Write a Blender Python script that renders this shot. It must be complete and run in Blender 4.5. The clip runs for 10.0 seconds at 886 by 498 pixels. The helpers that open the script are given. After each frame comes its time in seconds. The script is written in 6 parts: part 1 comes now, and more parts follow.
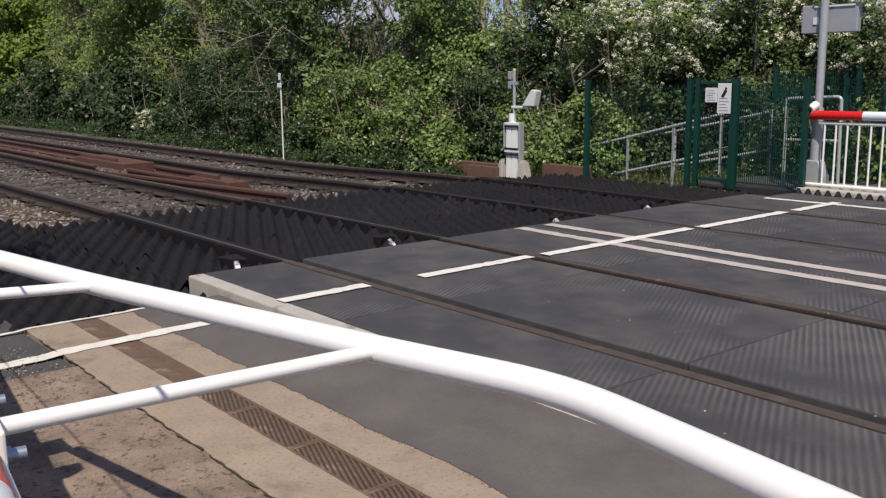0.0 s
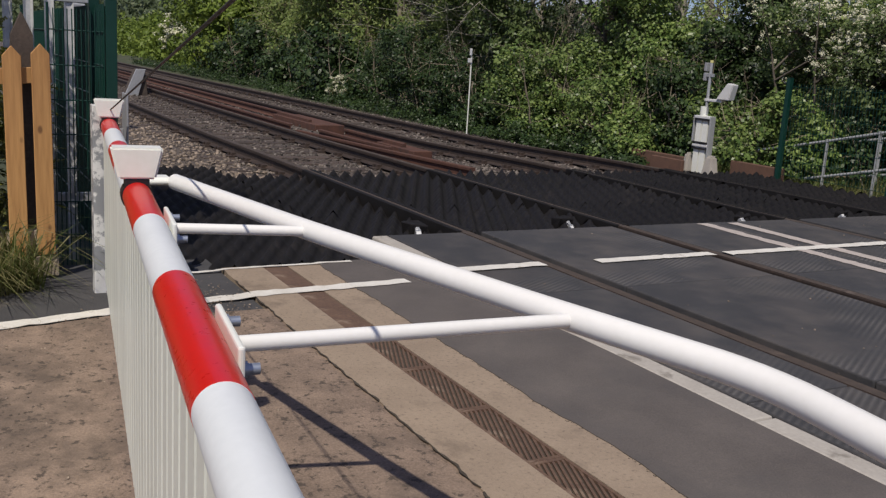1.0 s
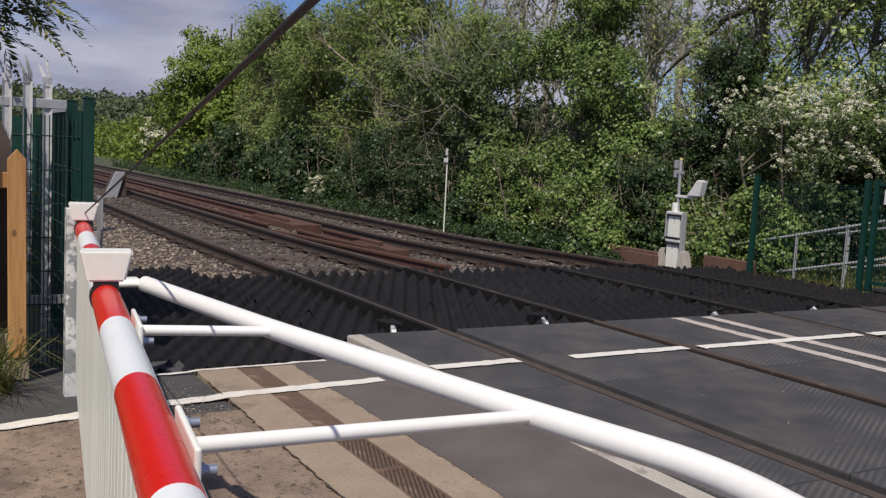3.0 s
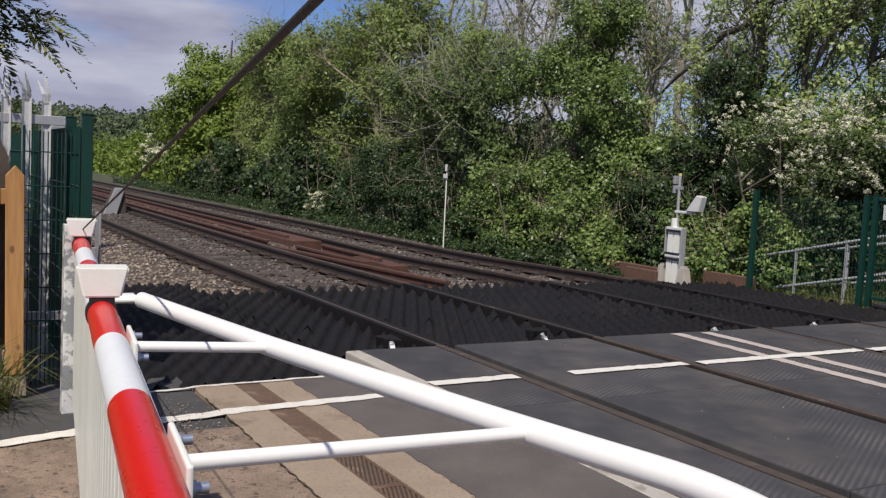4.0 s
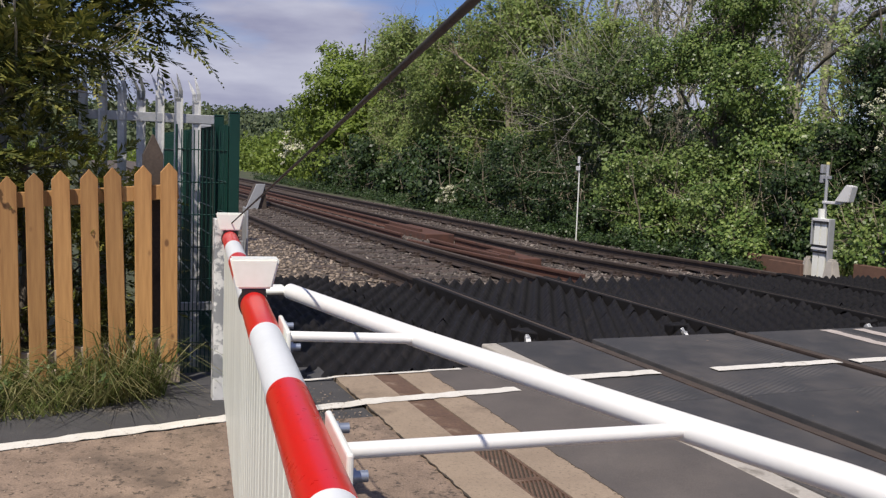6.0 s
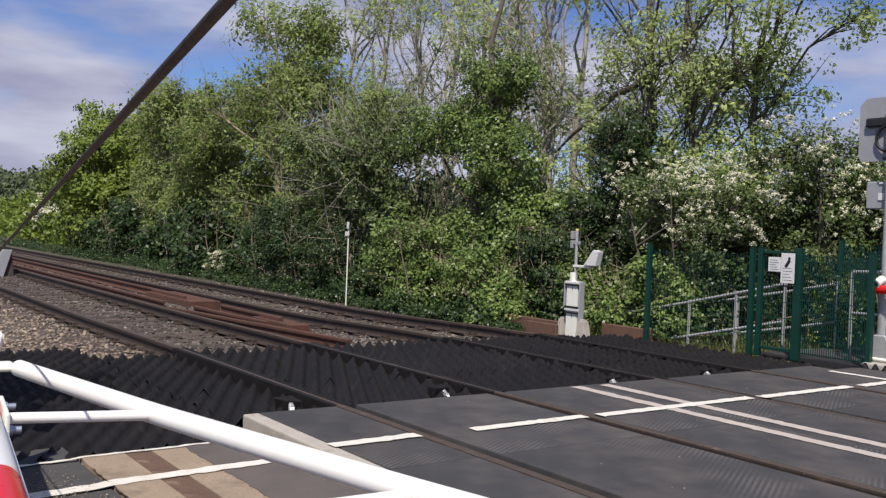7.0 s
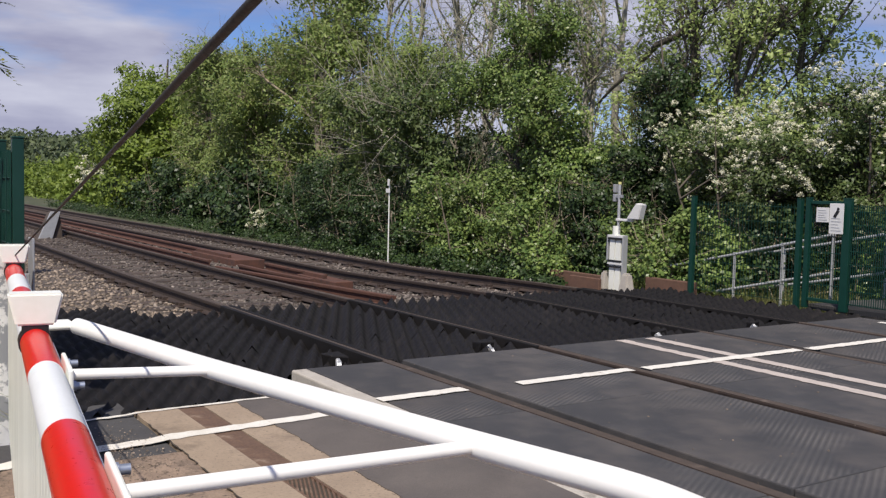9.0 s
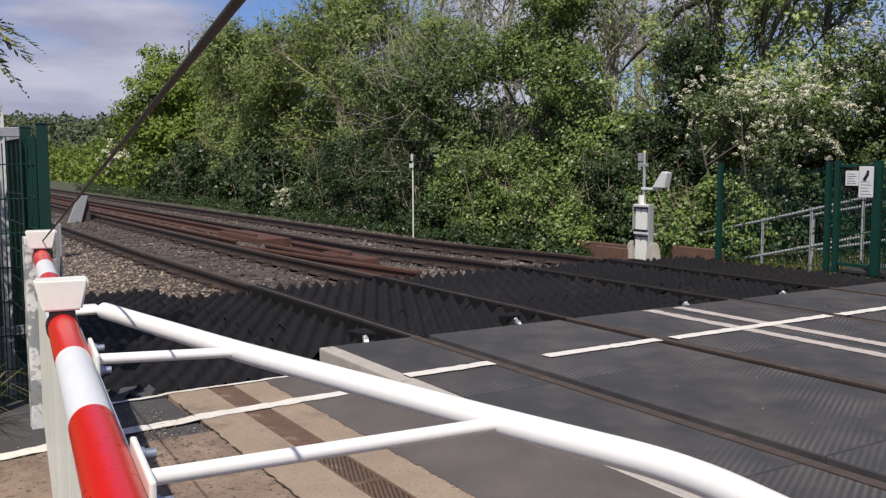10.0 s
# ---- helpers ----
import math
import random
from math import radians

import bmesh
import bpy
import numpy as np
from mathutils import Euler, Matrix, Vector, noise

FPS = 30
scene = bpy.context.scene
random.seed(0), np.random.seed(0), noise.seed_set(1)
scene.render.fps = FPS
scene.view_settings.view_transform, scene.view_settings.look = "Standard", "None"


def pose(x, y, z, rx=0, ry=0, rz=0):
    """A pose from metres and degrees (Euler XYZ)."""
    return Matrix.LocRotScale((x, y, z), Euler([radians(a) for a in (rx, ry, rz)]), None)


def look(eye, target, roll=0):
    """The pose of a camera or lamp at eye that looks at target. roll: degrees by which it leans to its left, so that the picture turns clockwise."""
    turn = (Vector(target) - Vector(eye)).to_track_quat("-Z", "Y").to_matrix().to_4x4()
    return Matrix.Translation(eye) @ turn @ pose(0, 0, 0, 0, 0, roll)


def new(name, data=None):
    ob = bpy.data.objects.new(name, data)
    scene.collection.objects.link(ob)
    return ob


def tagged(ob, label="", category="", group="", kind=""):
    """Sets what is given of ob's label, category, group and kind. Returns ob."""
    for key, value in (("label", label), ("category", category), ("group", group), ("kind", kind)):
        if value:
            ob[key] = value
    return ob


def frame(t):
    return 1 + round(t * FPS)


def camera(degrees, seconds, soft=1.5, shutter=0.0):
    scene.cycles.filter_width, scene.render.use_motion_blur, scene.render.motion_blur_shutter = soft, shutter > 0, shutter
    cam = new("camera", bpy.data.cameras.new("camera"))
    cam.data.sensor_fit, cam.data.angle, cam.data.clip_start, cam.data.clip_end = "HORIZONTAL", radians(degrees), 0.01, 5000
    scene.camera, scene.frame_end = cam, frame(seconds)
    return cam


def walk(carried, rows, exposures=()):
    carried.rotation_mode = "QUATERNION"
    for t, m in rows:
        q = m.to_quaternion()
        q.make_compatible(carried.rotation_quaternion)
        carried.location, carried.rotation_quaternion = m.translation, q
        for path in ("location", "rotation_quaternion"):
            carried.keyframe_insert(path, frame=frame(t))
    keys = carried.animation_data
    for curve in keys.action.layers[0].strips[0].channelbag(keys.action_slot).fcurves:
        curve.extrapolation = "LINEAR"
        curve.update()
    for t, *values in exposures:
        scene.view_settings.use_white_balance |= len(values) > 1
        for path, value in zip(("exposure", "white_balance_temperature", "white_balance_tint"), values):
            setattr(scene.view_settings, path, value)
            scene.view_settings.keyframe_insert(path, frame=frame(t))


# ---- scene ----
cam = camera(51.0, 10.0, 1.3)
PATH = [
    (0, (4.826, -3.384, 1.305), (3.304, -2.138, 0.947), -0.5),
    (0.5, (4.837, -3.4, 1.289), (3.218, -2.3, 0.877), 1.7),
    (1, (4.831, -3.476, 1.289), (3.116, -2.531, 0.882), 3.6),
    (1.5, (4.843, -3.473, 1.293), (3.156, -2.452, 0.956), 4.6),
    (2, (4.872, -3.471, 1.296), (3.199, -2.411, 1.015), 4.7),
    (2.5, (4.866, -3.471, 1.292), (3.161, -2.456, 1.042), 4.2),
    (3, (4.883, -3.461, 1.3), (3.155, -2.473, 1.102), 3.0),
    (3.2, (4.888, -3.452, 1.305), (3.165, -2.451, 1.122), 2.7),
    (4.3, (4.881, -3.45, 1.298), (3.134, -2.489, 1.151), 3.1),
    (4.5, (4.888, -3.469, 1.307), (3.108, -2.57, 1.148), 3.4),
    (5, (4.892, -3.496, 1.297), (3.047, -2.751, 1.092), 2.6),
    (5.2, (4.878, -3.495, 1.291), (3.024, -2.78, 1.059), 1.8),
    (6.3, (4.845, -3.473, 1.291), (3.009, -2.694, 1.15), 2.2),
    (6.5, (4.876, -3.475, 1.296), (3.087, -2.587, 1.199), 2.6),
    (7, (4.895, -3.417, 1.306), (3.266, -2.257, 1.273), 2.3),
    (7.5, (4.872, -3.39, 1.308), (3.282, -2.179, 1.241), 1.2),
    (8, (4.911, -3.416, 1.307), (3.286, -2.253, 1.222), 1.2),
    (8.5, (4.876, -3.421, 1.307), (3.204, -2.33, 1.185), 1.3),
    (9, (4.876, -3.437, 1.3), (3.204, -2.348, 1.17), 1.4),
    (9.5, (4.874, -3.424, 1.304), (3.239, -2.281, 1.166), 1.2),
    (10, (4.872, -3.419, 1.306), (3.174, -2.379, 1.119), -0.2),
]
walk(cam, [(t, look(eye, target, roll)) for t, eye, target, roll in PATH],
     exposures=[(t, ev, 6500, 11) for t, ev in ((0, 0.18), (0.5, -0.06), (1, -0.2), (1.5, -0.18), (2.2, -0.06), (3, 0.0), (5, 0.18), (6.3, 0.2), (7.5, 0.36), (9, 0.30), (10, 0.22))])

# ---- light ----
TO_SUN = Vector((0.46, -0.49, 1.0)).normalized()
sun_data = bpy.data.lights.new("sun", "SUN")
sun_data.energy, sun_data.angle, sun_data.color = 4.0, radians(0.6), (1.0, 0.925, 0.82)
sun = new("sun", sun_data)
sun.matrix_world = look(TO_SUN * 60, (0, 0, 0))

world = bpy.data.worlds.new("sky")
world.use_nodes = True
scene.world = world
wn, wl = world.node_tree.nodes, world.node_tree.links
sky = wn.new("ShaderNodeTexSky")
sky.sky_type, sky.sun_disc = "NISHITA", False
sky.sun_elevation = math.asin(TO_SUN.z)
sky.sun_rotation = math.atan2(TO_SUN.x, TO_SUN.y)
sky.dust_density, sky.air_density, sky.ozone_density = 0.05, 0.9, 7.0
wco = wn.new("ShaderNodeTexCoord")
wmap = wn.new("ShaderNodeMapping")
wmap.inputs["Scale"].default_value = (1.6, 1.6, 6.5)
wmap.inputs["Location"].default_value = (0.35, 0.1, 0.22)
wl.new(wco.outputs["Generated"], wmap.inputs["Vector"])
cloud = wn.new("ShaderNodeTexNoise")
cloud.inputs["Scale"].default_value, cloud.inputs["Detail"].default_value, cloud.inputs["Roughness"].default_value = 1.7, 7, 0.52
wl.new(wmap.outputs["Vector"], cloud.inputs["Vector"])
cramp = wn.new("ShaderNodeValToRGB")
cramp.color_ramp.elements[0].position, cramp.color_ramp.elements[1].position = 0.44, 0.62
wsep = wn.new("ShaderNodeSeparateXYZ")
wl.new(wco.outputs["Generated"], wsep.inputs["Vector"])
wlow = wn.new("ShaderNodeMapRange")
wlow.inputs["From Min"].default_value, wlow.inputs["From Max"].default_value = 0.02, 0.22
wlow.inputs["To Min"].default_value, wlow.inputs["To Max"].default_value = 0.15, 0.0
wl.new(wsep.outputs["Z"], wlow.inputs["Value"])
wadd = wn.new("ShaderNodeMath")
wl.new(cloud.outputs["Fac"], wadd.inputs[0])
wl.new(wlow.outputs["Result"], wadd.inputs[1])
wl.new(wadd.outputs[0], cramp.inputs["Fac"])
shade = wn.new("ShaderNodeTexNoise")
shade.inputs["Scale"].default_value, shade.inputs["Detail"].default_value = 3.2, 5
wl.new(wmap.outputs["Vector"], shade.inputs["Vector"])
sramp = wn.new("ShaderNodeValToRGB")
sramp.color_ramp.elements[0].color, sramp.color_ramp.elements[1].color = (3.0, 3.1, 4.5, 1), (5.5, 5.65, 6.8, 1)
sramp.color_ramp.elements[0].position, sramp.color_ramp.elements[1].position = 0.35, 0.65
wl.new(shade.outputs["Fac"], sramp.inputs["Fac"])
wmix = wn.new("ShaderNodeMix")
wmix.data_type = "RGBA"
wl.new(cramp.outputs["Color"], wmix.inputs[0])
clear = wn.new("ShaderNodeHueSaturation")
clear.inputs["Hue"].default_value, clear.inputs["Saturation"].default_value = 0.515, 1.08
wl.new(sky.outputs["Color"], clear.inputs["Color"])
wl.new(clear.outputs["Color"], wmix.inputs[6])
wl.new(sramp.outputs["Color"], wmix.inputs[7])
wl.new(wmix.outputs[2], wn["Background"].inputs["Color"])
wn["Background"].inputs["Strength"].default_value = 0.088


# ---- materials ----
def material(name, colour, second=None, scale=8.0, rough=0.7, metal=0.0, bump=0.2, fine=60.0, spots=None, spot_scale=3.0,
             spot_from=0.58, spot_to=0.68, vary=0.0, coat=0.0, speck=None, speck_scale=45.0, speck_from=0.60, speck_to=0.66, stretch=None):
    """Two noises between two colours, stains of a third, fine relief; vary: lightness from piece to piece."""
    m = bpy.data.materials.new(name)
    m.use_nodes = True
    n, k = m.node_tree.nodes, m.node_tree.links
    b = n["Principled BSDF"]
    b.inputs["Metallic"].default_value = metal
    b.inputs["Coat Weight"].default_value = coat
    place = n.new("ShaderNodeTexCoord")
    co = n.new("ShaderNodeMapping")
    co.inputs["Scale"].default_value = stretch or (1, 1, 1)
    k.new(place.outputs["Object"], co.inputs["Vector"])
    big = n.new("ShaderNodeTexNoise")
    big.inputs["Scale"].default_value, big.inputs["Detail"].default_value, big.inputs["Roughness"].default_value = scale, 6, 0.62
    k.new(co.outputs["Vector"], big.inputs["Vector"])
    small = n.new("ShaderNodeTexNoise")
    small.inputs["Scale"].default_value, small.inputs["Detail"].default_value = fine, 4
    k.new(co.outputs["Vector"], small.inputs["Vector"])
    blend = n.new("ShaderNodeMath")
    blend.operation = "MULTIPLY_ADD"
    blend.inputs[1].default_value = 0.45
    k.new(small.outputs["Fac"], blend.inputs[0])
    half = n.new("ShaderNodeMath")
    half.operation = "MULTIPLY"
    half.inputs[1].default_value = 0.55
    k.new(big.outputs["Fac"], half.inputs[0])
    k.new(half.outputs[0], blend.inputs[2])
    ramp = n.new("ShaderNodeValToRGB")
    ramp.color_ramp.elements[0].position, ramp.color_ramp.elements[1].position = 0.36, 0.64
    second = second or tuple(c * 0.75 for c in colour)
    ramp.color_ramp.elements[0].color, ramp.color_ramp.elements[1].color = (*second, 1), (*colour, 1)
    k.new(blend.outputs[0], ramp.inputs["Fac"])
    out = ramp.outputs["Color"]
    if spots:
        st = n.new("ShaderNodeTexNoise")
        st.inputs["Scale"].default_value, st.inputs["Detail"].default_value, st.inputs["Roughness"].default_value = spot_scale, 8, 0.66
        k.new(co.outputs["Vector"], st.inputs["Vector"])
        sr = n.new("ShaderNodeValToRGB")
        sr.color_ramp.elements[0].position, sr.color_ramp.elements[1].position = spot_from, spot_to
        k.new(st.outputs["Fac"], sr.inputs["Fac"])
        mx = n.new("ShaderNodeMix")
        mx.data_type = "RGBA"
        k.new(sr.outputs["Color"], mx.inputs[0])
        k.new(out, mx.inputs[6])
        mx.inputs[7].default_value = (*spots, 1)
        out = mx.outputs[2]
    if speck:
        st = n.new("ShaderNodeTexNoise")
        st.inputs["Scale"].default_value, st.inputs["Detail"].default_value, st.inputs["Roughness"].default_value = speck_scale, 5, 0.7
        k.new(co.outputs["Vector"], st.inputs["Vector"])
        sr = n.new("ShaderNodeValToRGB")
        sr.color_ramp.elements[0].position, sr.color_ramp.elements[1].position = speck_from, speck_to
        k.new(st.outputs["Fac"], sr.inputs["Fac"])
        mx = n.new("ShaderNodeMix")
        mx.data_type = "RGBA"
        k.new(sr.outputs["Color"], mx.inputs[0])
        k.new(out, mx.inputs[6])
        mx.inputs[7].default_value = (*speck, 1)
        out = mx.outputs[2]
    if vary:
        info = n.new("ShaderNodeObjectInfo")
        isl = n.new("ShaderNodeNewGeometry")
        add = n.new("ShaderNodeMath")
        add.operation = "ADD"
        k.new(info.outputs["Random"], add.inputs[0])
        k.new(isl.outputs["Random Per Island"], add.inputs[1])
        fr = n.new("ShaderNodeMath")
        fr.operation = "FRACT"
        k.new(add.outputs[0], fr.inputs[0])
        rng = n.new("ShaderNodeMapRange")
        rng.inputs["To Min"].default_value, rng.inputs["To Max"].default_value = 1 - vary, 1 + vary
        k.new(fr.outputs[0], rng.inputs["Value"])
        hs = n.new("ShaderNodeHueSaturation")
        k.new(rng.outputs["Result"], hs.inputs["Value"])
        k.new(out, hs.inputs["Color"])
        out = hs.outputs["Color"]
    k.new(out, b.inputs["Base Color"])
    rr = n.new("ShaderNodeMapRange")
    rr.inputs["To Min"].default_value, rr.inputs["To Max"].default_value = max(0.05, rough - 0.12), min(1, rough + 0.12)
    k.new(blend.outputs[0], rr.inputs["Value"])
    k.new(rr.outputs["Result"], b.inputs["Roughness"])
    if bump:
        bp = n.new("ShaderNodeBump")
        bp.inputs["Strength"].default_value, bp.inputs["Distance"].default_value = bump, 0.01
        k.new(blend.outputs[0], bp.inputs["Height"])
        k.new(bp.outputs["Normal"], b.inputs["Normal"])
    return m


def ribbed(name, colour, second, spots, angle=0.0, pitch=0.022, patch=0.5):
    """Dusty rubber or tarmac with a worn field of fine ribs."""
    m = material(name, colour, second, 2.5, 0.8, bump=0.0, fine=90, spots=spots, spot_scale=1.3, spot_from=0.44, spot_to=0.72, vary=0.08)
    n, k = m.node_tree.nodes, m.node_tree.links
    b = n["Principled BSDF"]
    co = n.new("ShaderNodeTexCoord")
    mp = n.new("ShaderNodeMapping")
    mp.inputs["Rotation"].default_value = (0, 0, angle)
    k.new(co.outputs["Object"], mp.inputs["Vector"])
    wv = n.new("ShaderNodeTexWave")
    wv.inputs["Scale"].default_value = 0.314 / pitch
    wv.inputs["Distortion"].default_value = 0.4
    k.new(mp.outputs["Vector"], wv.inputs["Vector"])
    msk = n.new("ShaderNodeTexNoise")
    msk.inputs["Scale"].default_value = 0.9
    k.new(co.outputs["Object"], msk.inputs["Vector"])
    mr = n.new("ShaderNodeMapRange")
    mr.inputs["From Min"].default_value, mr.inputs["From Max"].default_value = patch - 0.08, patch + 0.08
    k.new(msk.outputs["Fac"], mr.inputs["Value"])
    mul = n.new("ShaderNodeMath")
    mul.operation = "MULTIPLY"
    k.new(wv.outputs["Fac"], mul.inputs[0])
    upward = n.new("ShaderNodeNewGeometry")
    sep = n.new("ShaderNodeSeparateXYZ")
    k.new(upward.outputs["True Normal"], sep.inputs["Vector"])
    flat_top = n.new("ShaderNodeMath")
    flat_top.operation = "GREATER_THAN"
    flat_top.inputs[1].default_value = 0.98
    k.new(sep.outputs["Z"], flat_top.inputs[0])
    both = n.new("ShaderNodeMath")
    both.operation = "MULTIPLY"
    k.new(mr.outputs["Result"], both.inputs[0])
    k.new(flat_top.outputs[0], both.inputs[1])
    k.new(both.outputs[0], mul.inputs[1])
    fine = n.new("ShaderNodeTexNoise")
    fine.inputs["Scale"].default_value = 160
    k.new(co.outputs["Object"], fine.inputs["Vector"])
    sm = n.new("ShaderNodeMath")
    sm.operation = "MULTIPLY_ADD"
    sm.inputs[1].default_value = 0.35
    k.new(fine.outputs["Fac"], sm.inputs[0])
    k.new(mul.outputs[0], sm.inputs[2])
    bp = n.new("ShaderNodeBump")
    bp.inputs["Strength"].default_value, bp.inputs["Distance"].default_value = 0.8, 0.008
    k.new(sm.outputs[0], bp.inputs["Height"])
    # a paler grey mixed in on the rib crests
    crest_tint = n.new("ShaderNodeMix")
    crest_tint.data_type = "RGBA"
    share = n.new("ShaderNodeMath")
    share.operation = "MULTIPLY"
    share.inputs[1].default_value = 0.55
    k.new(mul.outputs[0], share.inputs[0])
    k.new(share.outputs[0], crest_tint.inputs[0])
    k.new(b.inputs["Base Color"].links[0].from_socket, crest_tint.inputs[6])
    crest_tint.inputs[7].default_value = (0.16, 0.15, 0.14, 1)
    k.new(crest_tint.outputs[2], b.inputs["Base Color"])
    k.new(bp.outputs["Normal"], b.inputs["Normal"])
    return m


def leafy(name, colours, translucent=0.35, rough=0.5):
    """Leaves: a colour for each leaf out of a ramp, some light shining through."""
    m = bpy.data.materials.new(name)
    m.use_nodes = True
    n, k = m.node_tree.nodes, m.node_tree.links
    b = n["Principled BSDF"]
    b.inputs["Roughness"].default_value = rough
    b.inputs["Specular IOR Level"].default_value = 0.3
    geo = n.new("ShaderNodeNewGeometry")
    ramp = n.new("ShaderNodeValToRGB")
    els = ramp.color_ramp.elements
    while len(els) < len(colours):
        els.new(0.5)
    for i, c in enumerate(colours):
        els[i].position = i / max(1, len(colours) - 1)
        els[i].color = (*c, 1)
    k.new(geo.outputs["Random Per Island"], ramp.inputs["Fac"])
    co = n.new("ShaderNodeTexCoord")
    ns = n.new("ShaderNodeTexNoise")
    ns.inputs["Scale"].default_value, ns.inputs["Detail"].default_value = 0.8, 3
    k.new(co.outputs["Object"], ns.inputs["Vector"])
    mr = n.new("ShaderNodeMapRange")
    mr.inputs["From Min"].default_value, mr.inputs["From Max"].default_value = 0.3, 0.7
    mr.inputs["To Min"].default_value, mr.inputs["To Max"].default_value = 0.75, 1.3
    k.new(ns.outputs["Fac"], mr.inputs["Value"])
    hs = n.new("ShaderNodeHueSaturation")
    k.new(ramp.outputs["Color"], hs.inputs["Color"])
    k.new(mr.outputs["Result"], hs.inputs["Value"])
    k.new(hs.outputs["Color"], b.inputs["Base Color"])
    tr = n.new("ShaderNodeBsdfTranslucent")
    k.new(hs.outputs["Color"], tr.inputs["Color"])
    mx = n.new("ShaderNodeMixShader")
    mx.inputs[0].default_value = translucent
    k.new(b.outputs[0], mx.inputs[1])
    k.new(tr.outputs[0], mx.inputs[2])
    k.new(mx.outputs[0], n["Material Output"].inputs["Surface"])
    return m


M_WHITE = material("white_paint", (0.86, 0.87, 0.80), (0.81, 0.82, 0.74), 3, 0.35, bump=0.04, spots=(0.45, 0.43, 0.38), spot_scale=9, spot_from=0.66, spot_to=0.80)
M_TUBE = material("white_powder_coat", (0.87, 0.86, 0.82), (0.83, 0.82, 0.77), 4, 0.32, bump=0.03, spots=(0.6, 0.58, 0.54), spot_scale=6, spot_from=0.68, spot_to=0.85)
M_SLAT = material("white_aluminium_slat", (0.80, 0.83, 0.74), (0.74, 0.77, 0.68), 5, 0.4, bump=0.05, spots=(0.35, 0.36, 0.30), spot_scale=12, spot_from=0.66, spot_to=0.8, vary=0.08)
M_RED = material("red_reflective_sheet", (0.66, 0.014, 0.009), (0.58, 0.011, 0.007), 4, 0.30, bump=0.02)
M_BAND = material("white_reflective_sheet", (0.74, 0.77, 0.77), (0.69, 0.72, 0.72), 5, 0.5, bump=0.02)
M_CHIP = material("chipped_white_paint", (0.78, 0.78, 0.75), (0.7, 0.7, 0.68), 5, 0.45, bump=0.1, spots=(0.28, 0.29, 0.30), spot_scale=9, spot_from=0.49, spot_to=0.53)
M_GALV = material("galvanised_steel", (0.47, 0.485, 0.495), (0.38, 0.39, 0.40), 14, 0.45, 0.25, 0.05)
M_PALE = material("bright_galvanised_pale", (0.66, 0.67, 0.66), (0.52, 0.53, 0.53), 12, 0.5, 0.1, 0.08, spots=(0.36, 0.36, 0.34), spot_scale=7)
M_GREY = material("grey_painted_steel", (0.36, 0.37, 0.39), (0.30, 0.31, 0.33), 6, 0.5, 0.1, 0.05)
M_BLACK = material("black_plastic", (0.018, 0.018, 0.02), (0.012, 0.012, 0.014), 9, 0.5, bump=0.08)
M_CABLE = material("weathered_black_cable", (0.040, 0.037, 0.035), (0.022, 0.020, 0.019), 30, 0.7, bump=0.3)
M_ZINC = material("zinc_bolt", (0.42, 0.47, 0.55), (0.34, 0.38, 0.45), 40, 0.35, 0.7, 0.05)
M_RAIL = material("brown_rail_steel", (0.062, 0.043, 0.034), (0.034, 0.025, 0.021), 9, 0.7, 0.1, 0.3, spots=(0.10, 0.066, 0.048), spot_scale=5)
M_RAILTOP = material("dusty_rail_head", (0.080, 0.059, 0.046), (0.050, 0.038, 0.030), 12, 0.8, 0.0, 0.15, spots=(0.13, 0.10, 0.08), spot_scale=3)
M_RUST = material("orange_rust", (0.122, 0.052, 0.033), (0.066, 0.032, 0.023), 7, 0.85, 0.0, 0.35, spots=(0.055, 0.032, 0.026), spot_scale=4)
M_SLEEPER = material("dark_timber_sleeper", (0.085, 0.060, 0.047), (0.045, 0.034, 0.028), 6, 0.85, 0.0, 0.5, vary=0.25)
M_BALLAST = material("ballast_stone", (0.33, 0.262, 0.20), (0.10, 0.080, 0.064), 9, 0.9, 0.0, 0.6, fine=40, vary=0.6)
M_BALLASTDARK = material("oily_ballast_stone", (0.21, 0.18, 0.155), (0.05, 0.042, 0.036), 6, 0.9, 0.0, 0.6, fine=40, spots=(0.045, 0.035, 0.03), spot_scale=0.9, spot_from=0.46, spot_to=0.62, vary=0.75)
M_BED = material("ballast_bed", (0.15, 0.12, 0.097), (0.04, 0.033, 0.028), 28, 0.95, 0.0, 1.0, fine=60, spots=(0.06, 0.045, 0.037), spot_scale=1.2)
M_RUBBER = material("black_rubber", (0.0125, 0.0112, 0.0112), (0.008, 0.0072, 0.0072), 7, 0.7, 0.0, 0.35, spots=(0.026, 0.022, 0.019), spot_scale=2.2, spot_from=0.55, spot_to=0.8, vary=0.12, speck=(0.10, 0.09, 0.08), speck_scale=30, speck_from=0.74, speck_to=0.76)
M_RUBBER.node_tree.nodes["Principled BSDF"].inputs["Specular IOR Level"].default_value = 0.25
M_PANEL = ribbed("crossing_panel_rubber", (0.053, 0.053, 0.056), (0.036, 0.036, 0.039), (0.098, 0.087, 0.080), 2.635, 0.033, 0.57)
M_PANELRIB = ribbed("ribbed_panel_rubber", (0.053, 0.053, 0.056), (0.036, 0.036, 0.039), (0.098, 0.087, 0.080), 2.635, 0.033, 0.44)
